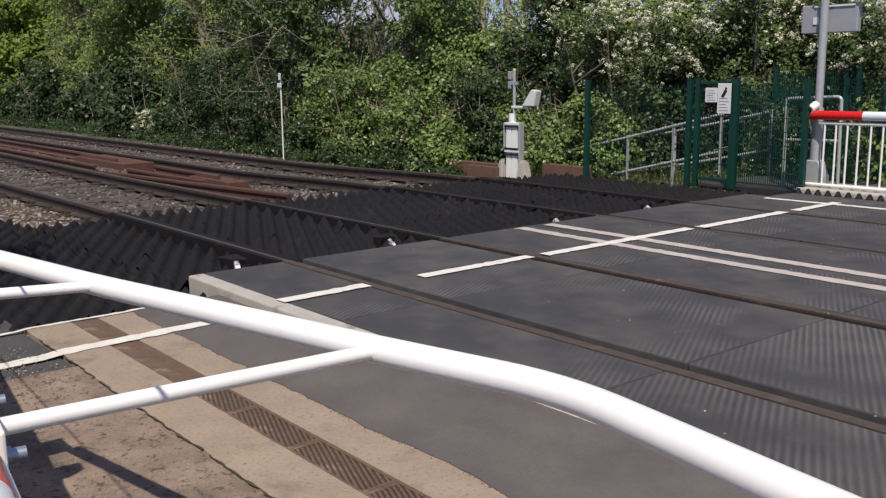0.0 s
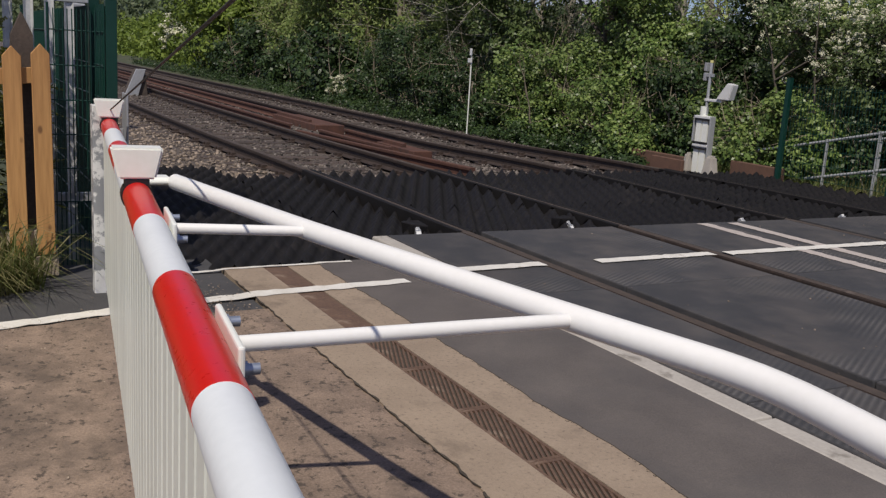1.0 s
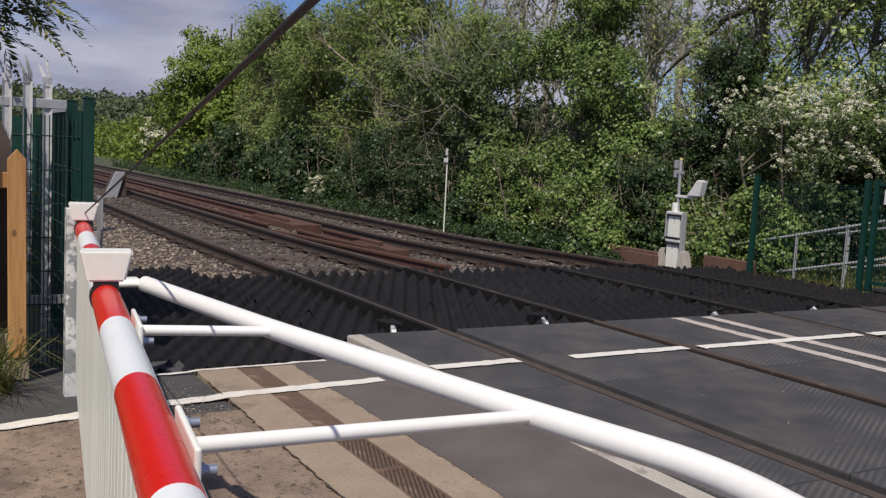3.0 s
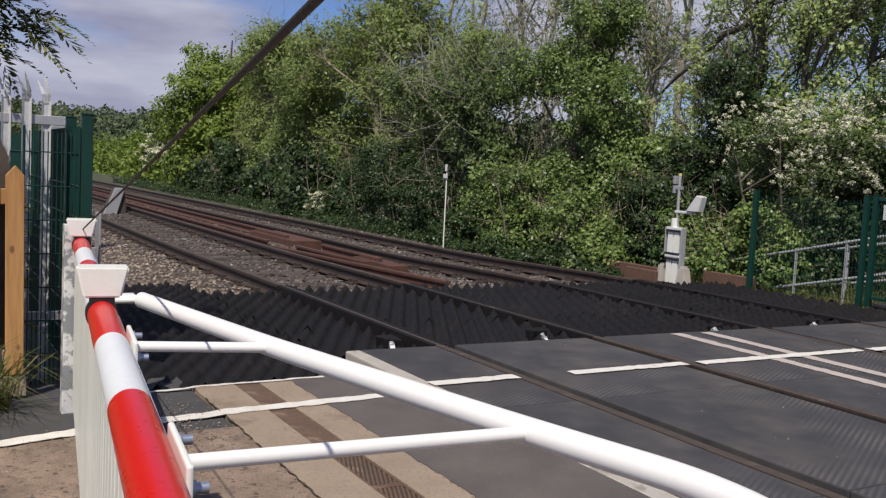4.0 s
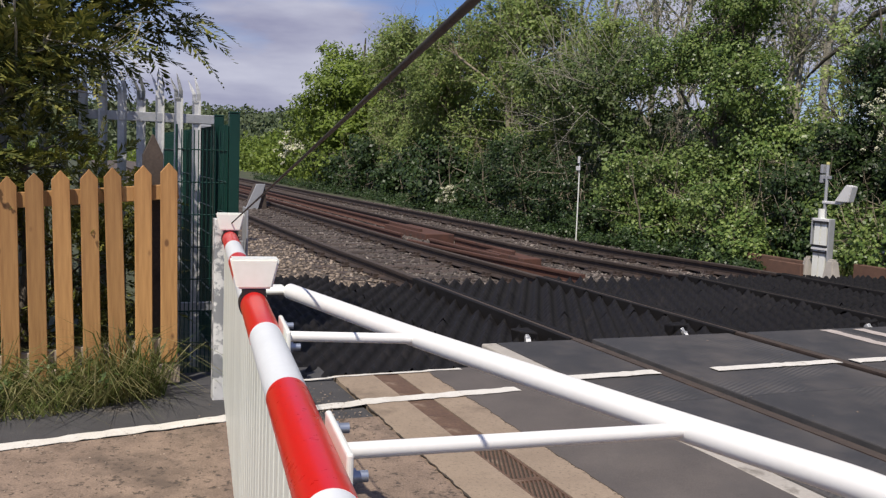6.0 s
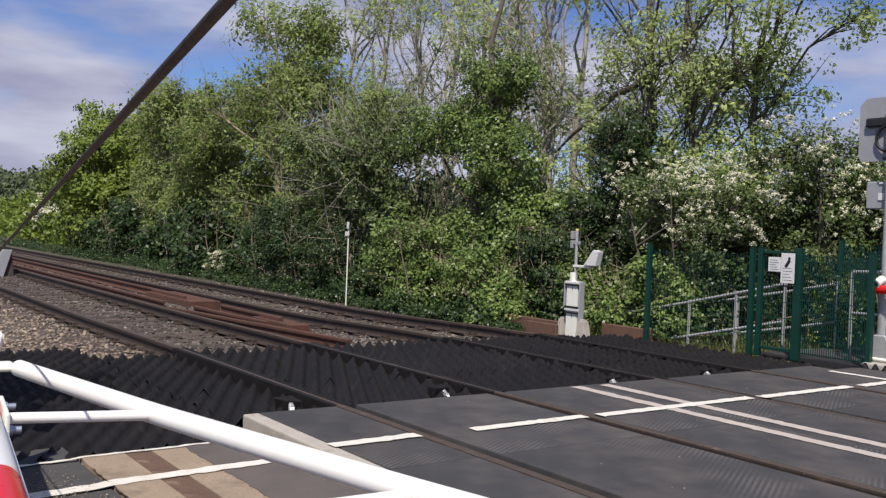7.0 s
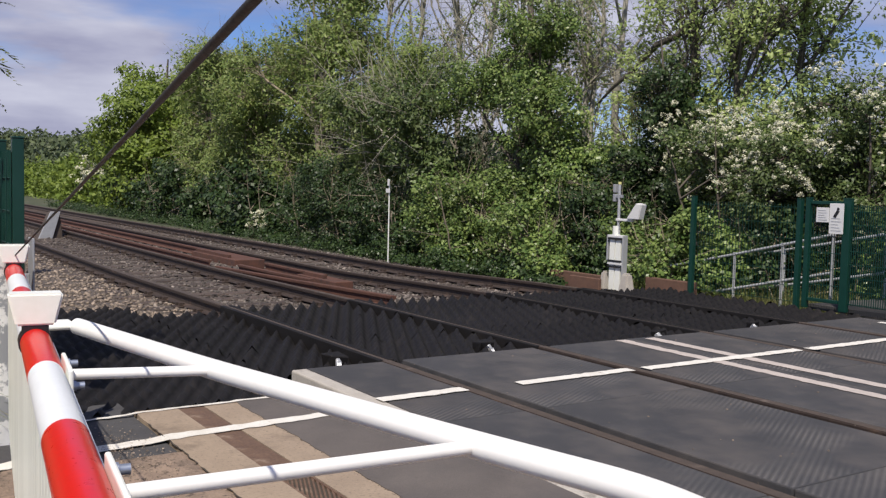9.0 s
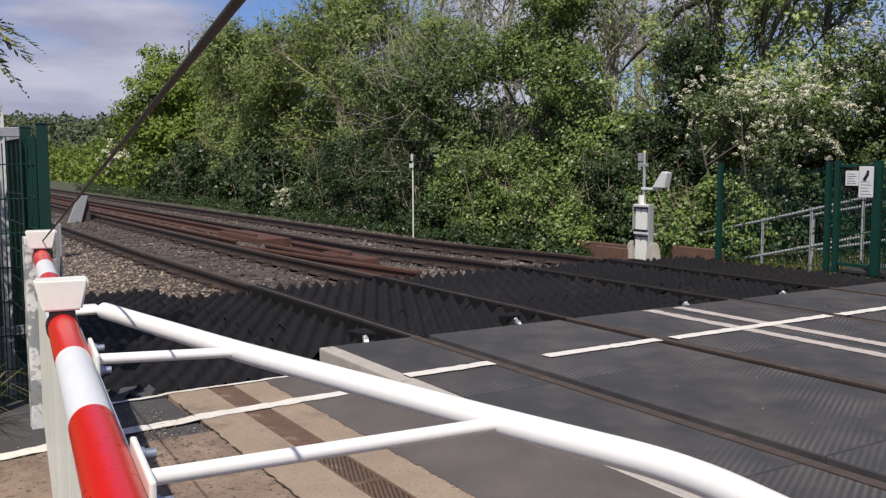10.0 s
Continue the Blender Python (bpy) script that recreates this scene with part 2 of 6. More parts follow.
M_TAR = material("dusty_tarmac", (0.132, 0.115, 0.104), (0.082, 0.072, 0.067), 3, 0.9, bump=0.5, fine=140, spots=(0.085, 0.078, 0.075), spot_scale=1.3, spot_from=0.50, spot_to=0.75, speck=(0.07, 0.06, 0.052), speck_scale=22, speck_from=0.66, speck_to=0.72)
M_TARDARK = material("dark_tarmac", (0.075, 0.073, 0.074), (0.05, 0.049, 0.05), 5, 0.9, bump=0.6, fine=130, spots=(0.12, 0.108, 0.095), spot_scale=2.5)
M_ROAD = material("worn_brown_road", (0.325, 0.240, 0.178), (0.165, 0.121, 0.090), 5, 0.93, bump=0.7, fine=120, spots=(0.125, 0.094, 0.072), spot_scale=2.6, spot_from=0.50, spot_to=0.66, speck=(0.085, 0.065, 0.050), speck_scale=26, speck_from=0.55, speck_to=0.63)
M_CONC = material("buff_concrete", (0.36, 0.282, 0.205), (0.26, 0.20, 0.145), 4, 0.92, bump=0.5, fine=110, spots=(0.17, 0.13, 0.095), spot_scale=3.0, spot_from=0.54, spot_to=0.72, speck=(0.19, 0.147, 0.108), speck_scale=55, speck_from=0.55, speck_to=0.66)
M_BEAM = material("pale_concrete_beam", (0.46, 0.43, 0.38), (0.36, 0.33, 0.29), 6, 0.9, bump=0.3, spots=(0.22, 0.2, 0.17), spot_scale=5)
M_GRATE = material("rusted_cast_iron", (0.17, 0.105, 0.07), (0.10, 0.06, 0.042), 10, 0.8, 0.1, 0.35, spots=(0.24, 0.17, 0.12), spot_scale=6)
M_LINE = material("worn_road_paint", (0.76, 0.74, 0.68), (0.62, 0.59, 0.52), 8, 0.75, bump=0.25, fine=90, spots=(0.36, 0.31, 0.26), spot_scale=14, spot_from=0.60, spot_to=0.70)
M_LINEOLD = material("faded_pinkish_paint", (0.52, 0.46, 0.415), (0.40, 0.355, 0.32), 8, 0.8, bump=0.25, fine=90, spots=(0.22, 0.19, 0.175), spot_scale=16, spot_from=0.60, spot_to=0.74)
M_PINE = material("new_treated_pine", (0.50, 0.275, 0.10), (0.33, 0.165, 0.056), 14, 0.75, bump=0.3, fine=60, spots=(0.20, 0.09, 0.035), spot_scale=11, spot_from=0.64, spot_to=0.72, vary=0.22, stretch=(1, 1, 0.09))
def knots(m):
    """Dark knots scattered over boards, another set on each board."""
    n, k = m.node_tree.nodes, m.node_tree.links
    b = n["Principled BSDF"]
    co, info = n.new("ShaderNodeTexCoord"), n.new("ShaderNodeObjectInfo")
    far = n.new("ShaderNodeVectorMath")
    far.operation = "SCALE"
    far.inputs[0].default_value = (3.1, 17.3, 41.7)
    k.new(info.outputs["Random"], far.inputs["Scale"])
    add = n.new("ShaderNodeVectorMath")
    k.new(co.outputs["Object"], add.inputs[0])
    k.new(far.outputs["Vector"], add.inputs[1])
    mp = n.new("ShaderNodeMapping")
    mp.inputs["Scale"].default_value = (1.0, 9.0, 5.0)
    k.new(add.outputs["Vector"], mp.inputs["Vector"])
    vo = n.new("ShaderNodeTexVoronoi")
    vo.inputs["Scale"].default_value = 1.0
    k.new(mp.outputs["Vector"], vo.inputs["Vector"])
    rg = n.new("ShaderNodeMapRange")
    rg.inputs["From Min"].default_value, rg.inputs["From Max"].default_value = 0.07, 0.14
    rg.inputs["To Min"].default_value, rg.inputs["To Max"].default_value = 0.8, 0.0
    k.new(vo.outputs["Distance"], rg.inputs["Value"])
    mx = n.new("ShaderNodeMix")
    mx.data_type = "RGBA"
    k.new(rg.outputs["Result"], mx.inputs[0])
    k.new(b.inputs["Base Color"].links[0].from_socket, mx.inputs[6])
    mx.inputs[7].default_value = (0.13, 0.055, 0.022, 1)
    k.new(mx.outputs[2], b.inputs["Base Color"])
    return m


knots(M_PINE)
M_OLDWOOD = material("old_grey_wood", (0.105, 0.080, 0.062), (0.055, 0.042, 0.034), 10, 0.9, bump=0.4)
M_PALEWOOD = material("pale_board", (0.50, 0.42, 0.32), (0.38, 0.31, 0.23), 8, 0.85, bump=0.25)
M_BROWNWOOD = material("red_brown_timber", (0.16, 0.085, 0.055), (0.09, 0.05, 0.035), 8, 0.9, bump=0.3)
M_GREEN = material("green_coated_steel", (0.004, 0.044, 0.031), (0.003, 0.034, 0.024), 5, 0.4, 0.0, 0.03)
M_SOIL = material("dark_soil", (0.075, 0.06, 0.045), (0.04, 0.033, 0.025), 4, 0.95, bump=0.7)
M_LAND = material("rough_grass_land", (0.072, 0.082, 0.038), (0.040, 0.050, 0.024), 0.8, 0.95, bump=0.6, fine=12, spots=(0.12, 0.10, 0.055), spot_scale=0.5)
M_BARK = material("grey_brown_bark", (0.16, 0.135, 0.105), (0.075, 0.062, 0.048), 7, 0.9, bump=0.6)
M_BARKPALE = material("pale_grey_bark", (0.43, 0.40, 0.32), (0.27, 0.25, 0.20), 7, 0.9, bump=0.5)
M_BARKDARK = material("dark_ivied_bark", (0.13, 0.115, 0.09), (0.06, 0.052, 0.042), 7, 0.9, bump=0.6)
M_TWIG = material("brown_grey_twigs", (0.34, 0.29, 0.205), (0.18, 0.15, 0.105), 7, 0.9, bump=0.4)
M_SIGN = material("white_sign_face", (0.72, 0.72, 0.70), (0.66, 0.66, 0.64), 5, 0.5, bump=0.02)
M_YELLOW = material("yellow_cap", (0.68, 0.64, 0.26), (0.58, 0.54, 0.22), 9, 0.5, bump=0.02)
L_OAK = leafy("oak_leaves", [(0.100, 0.145, 0.024), (0.155, 0.22, 0.035), (0.215, 0.275, 0.050)], 0.30)
L_OLIVE = leafy("olive_willow_leaves", [(0.128, 0.190, 0.050), (0.195, 0.268, 0.073), (0.280, 0.345, 0.105), (0.215, 0.255, 0.085)], 0.36)
L_IVY = leafy("ivy_leaves", [(0.062, 0.110, 0.027), (0.125, 0.188, 0.047), (0.250, 0.320, 0.095)], 0.22, 0.36)
# Dark green, deepened further to carry the shade under the overhanging trees.
L_DARK = leafy("dark_shaded_leaves", [(0.018, 0.038, 0.012), (0.034, 0.062, 0.018), (0.060, 0.095, 0.028)], 0.15, 0.42)
L_ASH = leafy("young_ash_leaves", [(0.27, 0.35, 0.11), (0.38, 0.47, 0.16), (0.48, 0.57, 0.22)], 0.45, 0.48)
L_THORN = leafy("hawthorn_leaves", [(0.052, 0.086, 0.026), (0.090, 0.132, 0.040), (0.145, 0.185, 0.062)], 0.22, 0.45)
L_BLOOM = leafy("hawthorn_blossom", [(0.55, 0.54, 0.36), (0.68, 0.67, 0.49), (0.76, 0.75, 0.60)], 0.2)
L_CYPRESS = leafy("cypress_sprays", [(0.045, 0.062, 0.017), (0.095, 0.115, 0.028), (0.17, 0.18, 0.043), (0.28, 0.26, 0.060)], 0.2)
L_GOLD = leafy("yellow_green_sprays", [(0.085, 0.105, 0.024), (0.15, 0.165, 0.036), (0.27, 0.26, 0.055)], 0.2)
L_GRASS = leafy("grass_blades", [(0.070, 0.110, 0.026), (0.14, 0.175, 0.048), (0.36, 0.32, 0.16), (0.12, 0.160, 0.038), (0.27, 0.245, 0.115)], 0.35)
L_FAR = leafy("far_wood_leaves", [(0.070, 0.095, 0.045), (0.095, 0.125, 0.058), (0.120, 0.145, 0.066)], 0.22)


# ---- mesh helpers ----
def box(bm, lo, hi, turn=None, taper=None):
    """A box from corner lo to corner hi; turn: a matrix put on it."""
    ps = [(x, y, z) for z in (lo[2], hi[2]) for y in (lo[1], hi[1]) for x in (lo[0], hi[0])]
    vs = [bm.verts.new(turn @ Vector(p) if turn else p) for p in ps]
    for f in ((0, 2, 3, 1), (4, 5, 7, 6), (0, 1, 5, 4), (2, 6, 7, 3), (0, 4, 6, 2), (1, 3, 7, 5)):
        bm.faces.new([vs[i] for i in f])
    return vs


def rounded(bm, lo, hi, r=0.006, turn=None):
    """A box with chamfered edges."""
    b2 = bmesh.new()
    box(b2, lo, hi)
    bmesh.ops.bevel(b2, geom=b2.edges[:], offset=r, segments=2, affect="EDGES", profile=0.5)
    if turn:
        b2.transform(turn)
    join(bm, b2)


def join(bm, other):
    tmp = bpy.data.meshes.new("tmp")
    other.to_mesh(tmp)
    other.free()
    bm.from_mesh(tmp)
    bpy.data.meshes.remove(tmp)


def tube(bm, pts, radii, sides=12, caps=True):
    """A round bar along points; radii: one for all, or one for each."""
    pts = [Vector(p) for p in pts]
    rs = radii if isinstance(radii, (list, tuple)) else [radii] * len(pts)
    rings = []
    side = None
    for i, p in enumerate(pts):
        d = (pts[min(i + 1, len(pts) - 1)] - pts[max(i - 1, 0)]).normalized()
        if side is None:
            side = d.orthogonal().normalized()
        side = (side - d * side.dot(d)).normalized()
        up = d.cross(side)
        rings.append([bm.verts.new(p + rs[i] * (math.cos(a) * side + math.sin(a) * up)) for a in (2 * math.pi * j / sides for j in range(sides))])
    for a, b in zip(rings, rings[1:]):
        for j in range(sides):
            f = bm.faces.new((a[j], a[(j + 1) % sides], b[(j + 1) % sides], b[j]))
            f.smooth = True
    if caps:
        for ring in (rings[0][::-1], rings[-1]):
            bm.faces.new([bm.verts.new(v.co) for v in ring])


def prism(bm, outline, lo, hi, axis="x"):
    """An outline of (u, v) pairs drawn out along an axis; x: u is y, v is z; y: u is x, v is z; z: u is x, v is y."""
    def put(u, v, w):
        return {"x": (w, u, v), "y": (u, w, v), "z": (u, v, w)}[axis]
    a = [bm.verts.new(put(u, v, lo)) for u, v in outline]
    b = [bm.verts.new(put(u, v, hi)) for u, v in outline]
    n = len(a)
    for i in range(n):
        bm.faces.new((a[i], a[(i + 1) % n], b[(i + 1) % n], b[i]))
    bm.faces.new(a[::-1])
    bm.faces.new(b)
    bmesh.ops.recalc_face_normals(bm, faces=bm.faces[:])


def finish(name, bm, mat):
    me = bpy.data.meshes.new(name)
    bm.to_mesh(me)
    bm.free()
    me.materials.append(mat)
    return me


def part(name, bm, mat, parent, label="", kind=""):
    """Links a bmesh or a mesh as one object under a thing or a part."""
    me = bm if isinstance(bm, bpy.types.Mesh) else finish(name, bm, mat)
    ob = new(name, me)
    ob.parent = parent
    return tagged(ob, label, "", "", kind)


def thing(name, label, category, at=(0, 0, 0), group="", kind=""):
    ob = new(name)
    ob.location = at
    ob.empty_display_size = 0.1
    return tagged(ob, label, category, group, kind)


def solid(name, bm, mat, label, category, kind="", group=""):
    """A thing that is one mesh."""
    ob = new(name, finish(name, bm, mat))
    return tagged(ob, label, category, group, kind)


def cloud_mesh(name, verts, faces, mat):
    """A mesh from arrays: verts (n, 3), faces (m, 3 or 4)."""
    me = bpy.data.meshes.new(name)
    faces = np.asarray(faces, dtype=np.int32)
    k = faces.shape[1]
    me.vertices.add(len(verts))
    me.vertices.foreach_set("co", np.asarray(verts, dtype=np.float32).ravel())
    me.loops.add(faces.size)
    me.loops.foreach_set("vertex_index", faces.ravel())
    me.polygons.add(len(faces))
    me.polygons.foreach_set("loop_start", np.arange(0, faces.size, k, dtype=np.int32))
    me.polygons.foreach_set("loop_total", np.full(len(faces), k, dtype=np.int32))
    me.update(calc_edges=True)
    me.validate()
    me.materials.append(mat)
    return me


def smooth_step(a, b, x):
    t = min(1.0, max(0.0, (x - a) / (b - a)))
    return t * t * (3 - 2 * t)


# ---- ground, road and crossing ----
ROAD_Z = -0.06
RAILS = (0.0, 1.505, 3.46, 4.965)


def land_height(x, y):
    far = math.hypot(x + 20, y)
    z = -0.34
    if y > 6.3:
        z += 0.10 * smooth_step(6.3, 9, y) + 0.5 * smooth_step(10, 30, y)
    if y < -2.3 and far < 60:
        z += 0.22
    z += 27 * smooth_step(190, 420, far) * (0.75 + 0.35 * noise.noise((x * 0.006, y * 0.006, 3)))
    return z + 0.03 * noise.noise((x * 0.7, y * 0.7, 0))


def build_ground():
    def steps(fine_lo, fine_hi, fine, reach):
        a = list(np.arange(fine_lo, fine_hi + fine, fine))
        s, lo, hi = fine, [], []
        v = fine_lo
        while v > -reach:
            s *= 1.22
            v -= s
            lo.append(v)
        s, v = fine, fine_hi
        while v < reach:
            s *= 1.22
            v += s
            hi.append(v)
        return lo[::-1] + a + hi
    xs, ys = steps(-60, 16, 2.0, 2400), steps(-14, 30, 1.0, 2400)
    vs = [(x, y, land_height(x, y)) for y in ys for x in xs]
    w = len(xs)
    fs = [(j * w + i, j * w + i + 1, (j + 1) * w + i + 1, (j + 1) * w + i) for j in range(len(ys) - 1) for i in range(w - 1)]
    me = cloud_mesh("ground", vs, fs, M_LAND)
    me.polygons.foreach_set("use_smooth", [True] * len(me.polygons))
    tagged(new("ground", me), "rough green land running to low hills", "ground", kind="structure")


build_ground()


def sheet(name, xs, ys, zf, mat, label, category, thick=0.06):
    """A slab with a top that follows zf(x, y); xs and ys give its grid; ys may be functions of x."""
    bm = bmesh.new()
    top = [[bm.verts.new((x, (y(x) if callable(y) else y), zf(x, (y(x) if callable(y) else y)))) for y in ys] for x in xs]
    for i in range(len(xs) - 1):
        for j in range(len(ys) - 1):
            bm.faces.new((top[i][j], top[i + 1][j], top[i + 1][j + 1], top[i][j + 1]))
    border = [e for e in bm.edges if len(e.link_faces) == 1]
    ext = bmesh.ops.extrude_edge_only(bm, edges=border)
    for v in [g for g in ext["geom"] if isinstance(g, bmesh.types.BMVert)]:
        v.co.z -= thick
    bmesh.ops.recalc_face_normals(bm, faces=bm.faces[:])
    return solid(name, bm, mat, label, category, "structure")


def span(a, b, n):
    return [a + (b - a) * i / n for i in range(n + 1)]


def wob(y0, amp, freq, seed):
    return lambda x: y0 + amp * noise.noise((x * freq, seed, 0)) + amp * 0.5 * noise.noise((x * freq * 4, seed, 5))


def road_line(y):
    """Where the white edge line of the road runs."""
    return -0.03 + 0.068 * (-1.04 - y) if y > -2.4 else 0.062 + 0.22 * (-2.4 - y)


RIGHT = 15.0
# worn brown approach, its left side following the white line
def approach():
    bm = bmesh.new()
    ys = span(-9.0, -1.965, 90)
    rows = []
    for y in ys:
        left = road_line(y) + 0.07 + 0.05 * noise.noise((y * 2.1, 1, 0)) + 0.03 * noise.noise((y * 9, 1, 0)) if y < -2.45 else 0.30 + 0.02 * noise.noise((y * 8, 2, 0))
        rows.append([bm.verts.new((left + (RIGHT - left) * s ** 1.5, y, ROAD_Z - 0.001 + 0.002 * noise.noise((s * 40, y * 2, 0)))) for s in span(0, 1, 60)])
    for a, b in zip(rows, rows[1:]):
        for i in range(60):
            bm.faces.new((a[i], a[i + 1], b[i + 1], b[i]))
    border = [e for e in bm.edges if len(e.link_faces) == 1]
    ext = bmesh.ops.extrude_edge_only(bm, edges=border)
    for v in [g for g in ext["geom"] if isinstance(g, bmesh.types.BMVert)]:
        v.co.z -= 0.05
    bmesh.ops.recalc_face_normals(bm, faces=bm.faces[:])
    solid("approach_road", bm, M_ROAD, "worn brown dusty road surface before the crossing", "road", "structure")


approach()
sheet("road_edge", span(-0.95, 1.8, 30), span(-9.0, -2.010, 40), lambda x, y: ROAD_Z - 0.012 + 0.006 * noise.noise((x * 3, y * 3, 0)), M_TARDARK,
      "dark tarmac along the road edge", "road")
sheet("concrete_strip", span(-0.62, 6.0, 220) + [RIGHT], [wob(-2.000, 0.014, 2.0, 3), -1.752], lambda x, y: ROAD_Z + 0.005, M_CONC,
      "buff concrete strip beside the drain", "pavement")
sheet("concrete_strip", span(-0.62, RIGHT, 90), [-1.592, -1.32], lambda x, y: ROAD_Z + 0.003, M_CONC,
      "buff concrete strip beside the drain", "pavement")
sheet("drain_channel_bed", [-0.62, RIGHT], [-1.758, -1.586], lambda x, y: ROAD_Z - 0.05, M_BLACK, "dark bed of the drain channel", "drain", 0.02)


def ramp_z(x, y):
    s = smooth_step(-0.3, 1.7, x)
    return ROAD_Z + 0.007 + s * 0.052 * smooth_step(-1.39, -0.86, y)


sheet("tarmac_ramp", span(-0.64, 7.0, 330) + [RIGHT], [wob(-1.388, 0.035, 1.9, 7)] + span(-1.33, -0.788, 6), ramp_z, M_TAR,
      "dusty grey tarmac rising to the crossing panels", "road")

# narrow white line across the end of the road surface
def painted(pts, width, mat, label, zf, name="road_marking", wobble=0.020):
    """A painted line along points on the road; zf gives the road's height."""
    bm = bmesh.new()
    fine = []
    for (ax, ay), (bx, by) in zip(pts, pts[1:]):
        n = max(2, int(math.hypot(bx - ax, by - ay) / 0.05))
        fine += [(ax + (bx - ax) * i / n, ay + (by - ay) * i / n) for i in range(n)]
    fine.append(pts[-1])
    rows = []
    for i, (x, y) in enumerate(fine):
        x2, y2 = fine[min(i + 1, len(fine) - 1)]
        x1, y1 = fine[max(i - 1, 0)]
        d = Vector((x2 - x1, y2 - y1)).normalized()
        n = Vector((-d.y, d.x))
        wl_, wr_ = (width / 2 + wobble * noise.noise((x * 17, y * 17, s)) for s in (0, 9))
        a, b = Vector((x, y)) + n * wl_, Vector((x, y)) - n * wr_
        rows.append((bm.verts.new((a.x, a.y, zf(a.x, a.y) + 0.004)), bm.verts.new((b.x, b.y, zf(b.x, b.y) + 0.004))))
    for a, b in zip(rows, rows[1:]):
        bm.faces.new((a[0], a[1], b[1], b[0]))
    ext = bmesh.ops.extrude_face_region(bm, geom=bm.faces[:])
    for v in [g for g in ext["geom"] if isinstance(g, bmesh.types.BMVert)]:
        v.co.z += 0.002
    bmesh.ops.recalc_face_normals(bm, faces=bm.faces[:])
    return solid(name, bm, mat, label, "road marking", "structure")


def near_z(x, y):
    low = ROAD_Z - 0.004 + 0.008 * smooth_step(-2.12, -1.96, y)
    return max(low, ramp_z(x, y)) if y > -1.40 else low


ylist = [-9, -7, -5, -4.2, -3.6, -3.0, -2.6, -2.3, -2.1]
painted([(road_line(y), y) for y in ylist] + [(0.0, -1.6), (-0.02, -1.03)], 0.10, M_LINE, "worn white edge line of the road", near_z)
painted([(-0.55, -2.42), (-0.585, -1.80), (-0.60, -1.16)], 0.03, M_LINE, "thin white line at the end of the road surface", near_z)
flat = lambda x, y: 0.0
for a, b in ((-0.70, -0.055), (0.37, 1.42), (1.55, 3.38), (3.50, 4.90), (5.06, 5.92)):
    painted([(-0.0, a), (-0.02, b)], 0.10, M_LINE, "white dashed edge line across the crossing", lambda x, y: 0.004)
painted([(-1.06, 2.32), (1, 2.30), (RIGHT, 2.34)], 0.115, M_LINEOLD, "faded pinkish double line along the six-foot", flat)
painted([(-1.04, 2.66), (1, 2.64), (RIGHT, 2.68)], 0.115, M_LINEOLD, "faded pinkish double line along the six-foot", flat)
painted([(-0.76, 5.75), (0.2, 5.80), (RIGHT, 6.1)], 0.08, M_LINE, "thin white line beyond the far rail", flat)

joint_edge = wob(-2.000, 0.014, 2.0, 3)
for a, b in ((-0.3, 0.55), (0.62, 1.7), (1.76, 2.5), (2.53, 4.2), (4.3, 6.0)):
    painted([(x, joint_edge(x) - 0.004) for x in span(a, b, 30)], 0.007, M_SOIL, "dark broken joint beside the concrete strip", lambda x, y: ROAD_Z + 0.0025, "road_joint", 0.010)

# drain covers: slotted gratings and plain rusted plates
def grating_mesh():
    bm = bmesh.new()
    L, W, t = 0.498, 0.152, 0.028
    box(bm, (0, -W / 2, -t), (L, -W / 2 + 0.012, 0))
    box(bm, (0, W / 2 - 0.012, -t), (L, W / 2, 0))
    w = W / 2 - 0.012
    lo_, hi_, slant = 0.018, L - 0.018, 2.65
    box(bm, (0, -w, -t), (lo_, w, -0.001))
    box(bm, (hi_, -w, -t), (L, w, -0.001))
    c = lo_ - 2 * w * slant
    while c < hi_:
        a, b = max(c, lo_ - 0.006), min(c + 2 * w * slant, hi_ + 0.006)
        ya, yb = w - (a - c) / slant, w - (b - c) / slant
        if b - a > 0.02:
            prism(bm, [(a - 0.0135, ya), (b - 0.0135, yb), (b + 0.0135, yb), (a + 0.0135, ya)], -t, -0.002, "z")
        c += 0.054
    return finish("grating", bm, M_GRATE)



drain = thing("drain_channel", "rusted cast-iron drain channel across the road", "drain", (0, -1.672, ROAD_Z + 0.002), kind="structure")
bm = bmesh.new()
box(bm, (0, -0.076, -0.03), (0.498, 0.076, -0.001))
plate_mesh = finish("drain_plate", bm, M_GRATE)
# Dark brown filler below the grating tops keeps the slots dark from any angle.
bm = bmesh.new()
box(bm, (0.9, -0.062, -0.045), (15.4, 0.062, -0.010))
part("slot_fill", bm, M_SOIL, drain)
gm = grating_mesh()
for i in range(31):
    x = -0.61 + 0.5 * i
    p_ = part("drain_plate" if x < 0.8 else "grating", plate_mesh if x < 0.8 else gm, None, drain)
    p_.location = (x, 0, 0)

# edge beam of the crossing and the panels
bm = bmesh.new()
for i in range(9):
    x0 = -1.12 + 1.8 * i
    rounded(bm, (x0 + 0.004, -0.785, -0.17), (x0 + 1.796, -0.665, -0.001), 0.012)
solid("edge_beam", bm, M_BEAM, "pale concrete edge beam of the crossing", "kerb", "structure")

deck = thing("crossing_deck", "dark rubber crossing panels between the rails", "crossing", kind="structure")
PANEL = 1.725


def panel_mesh(width, name, mat):
    bm = bmesh.new()
    rounded(bm, (0.003, 0, -0.14), (PANEL - 0.003, width, 0), 0.008)
    return finish(name, bm, mat)


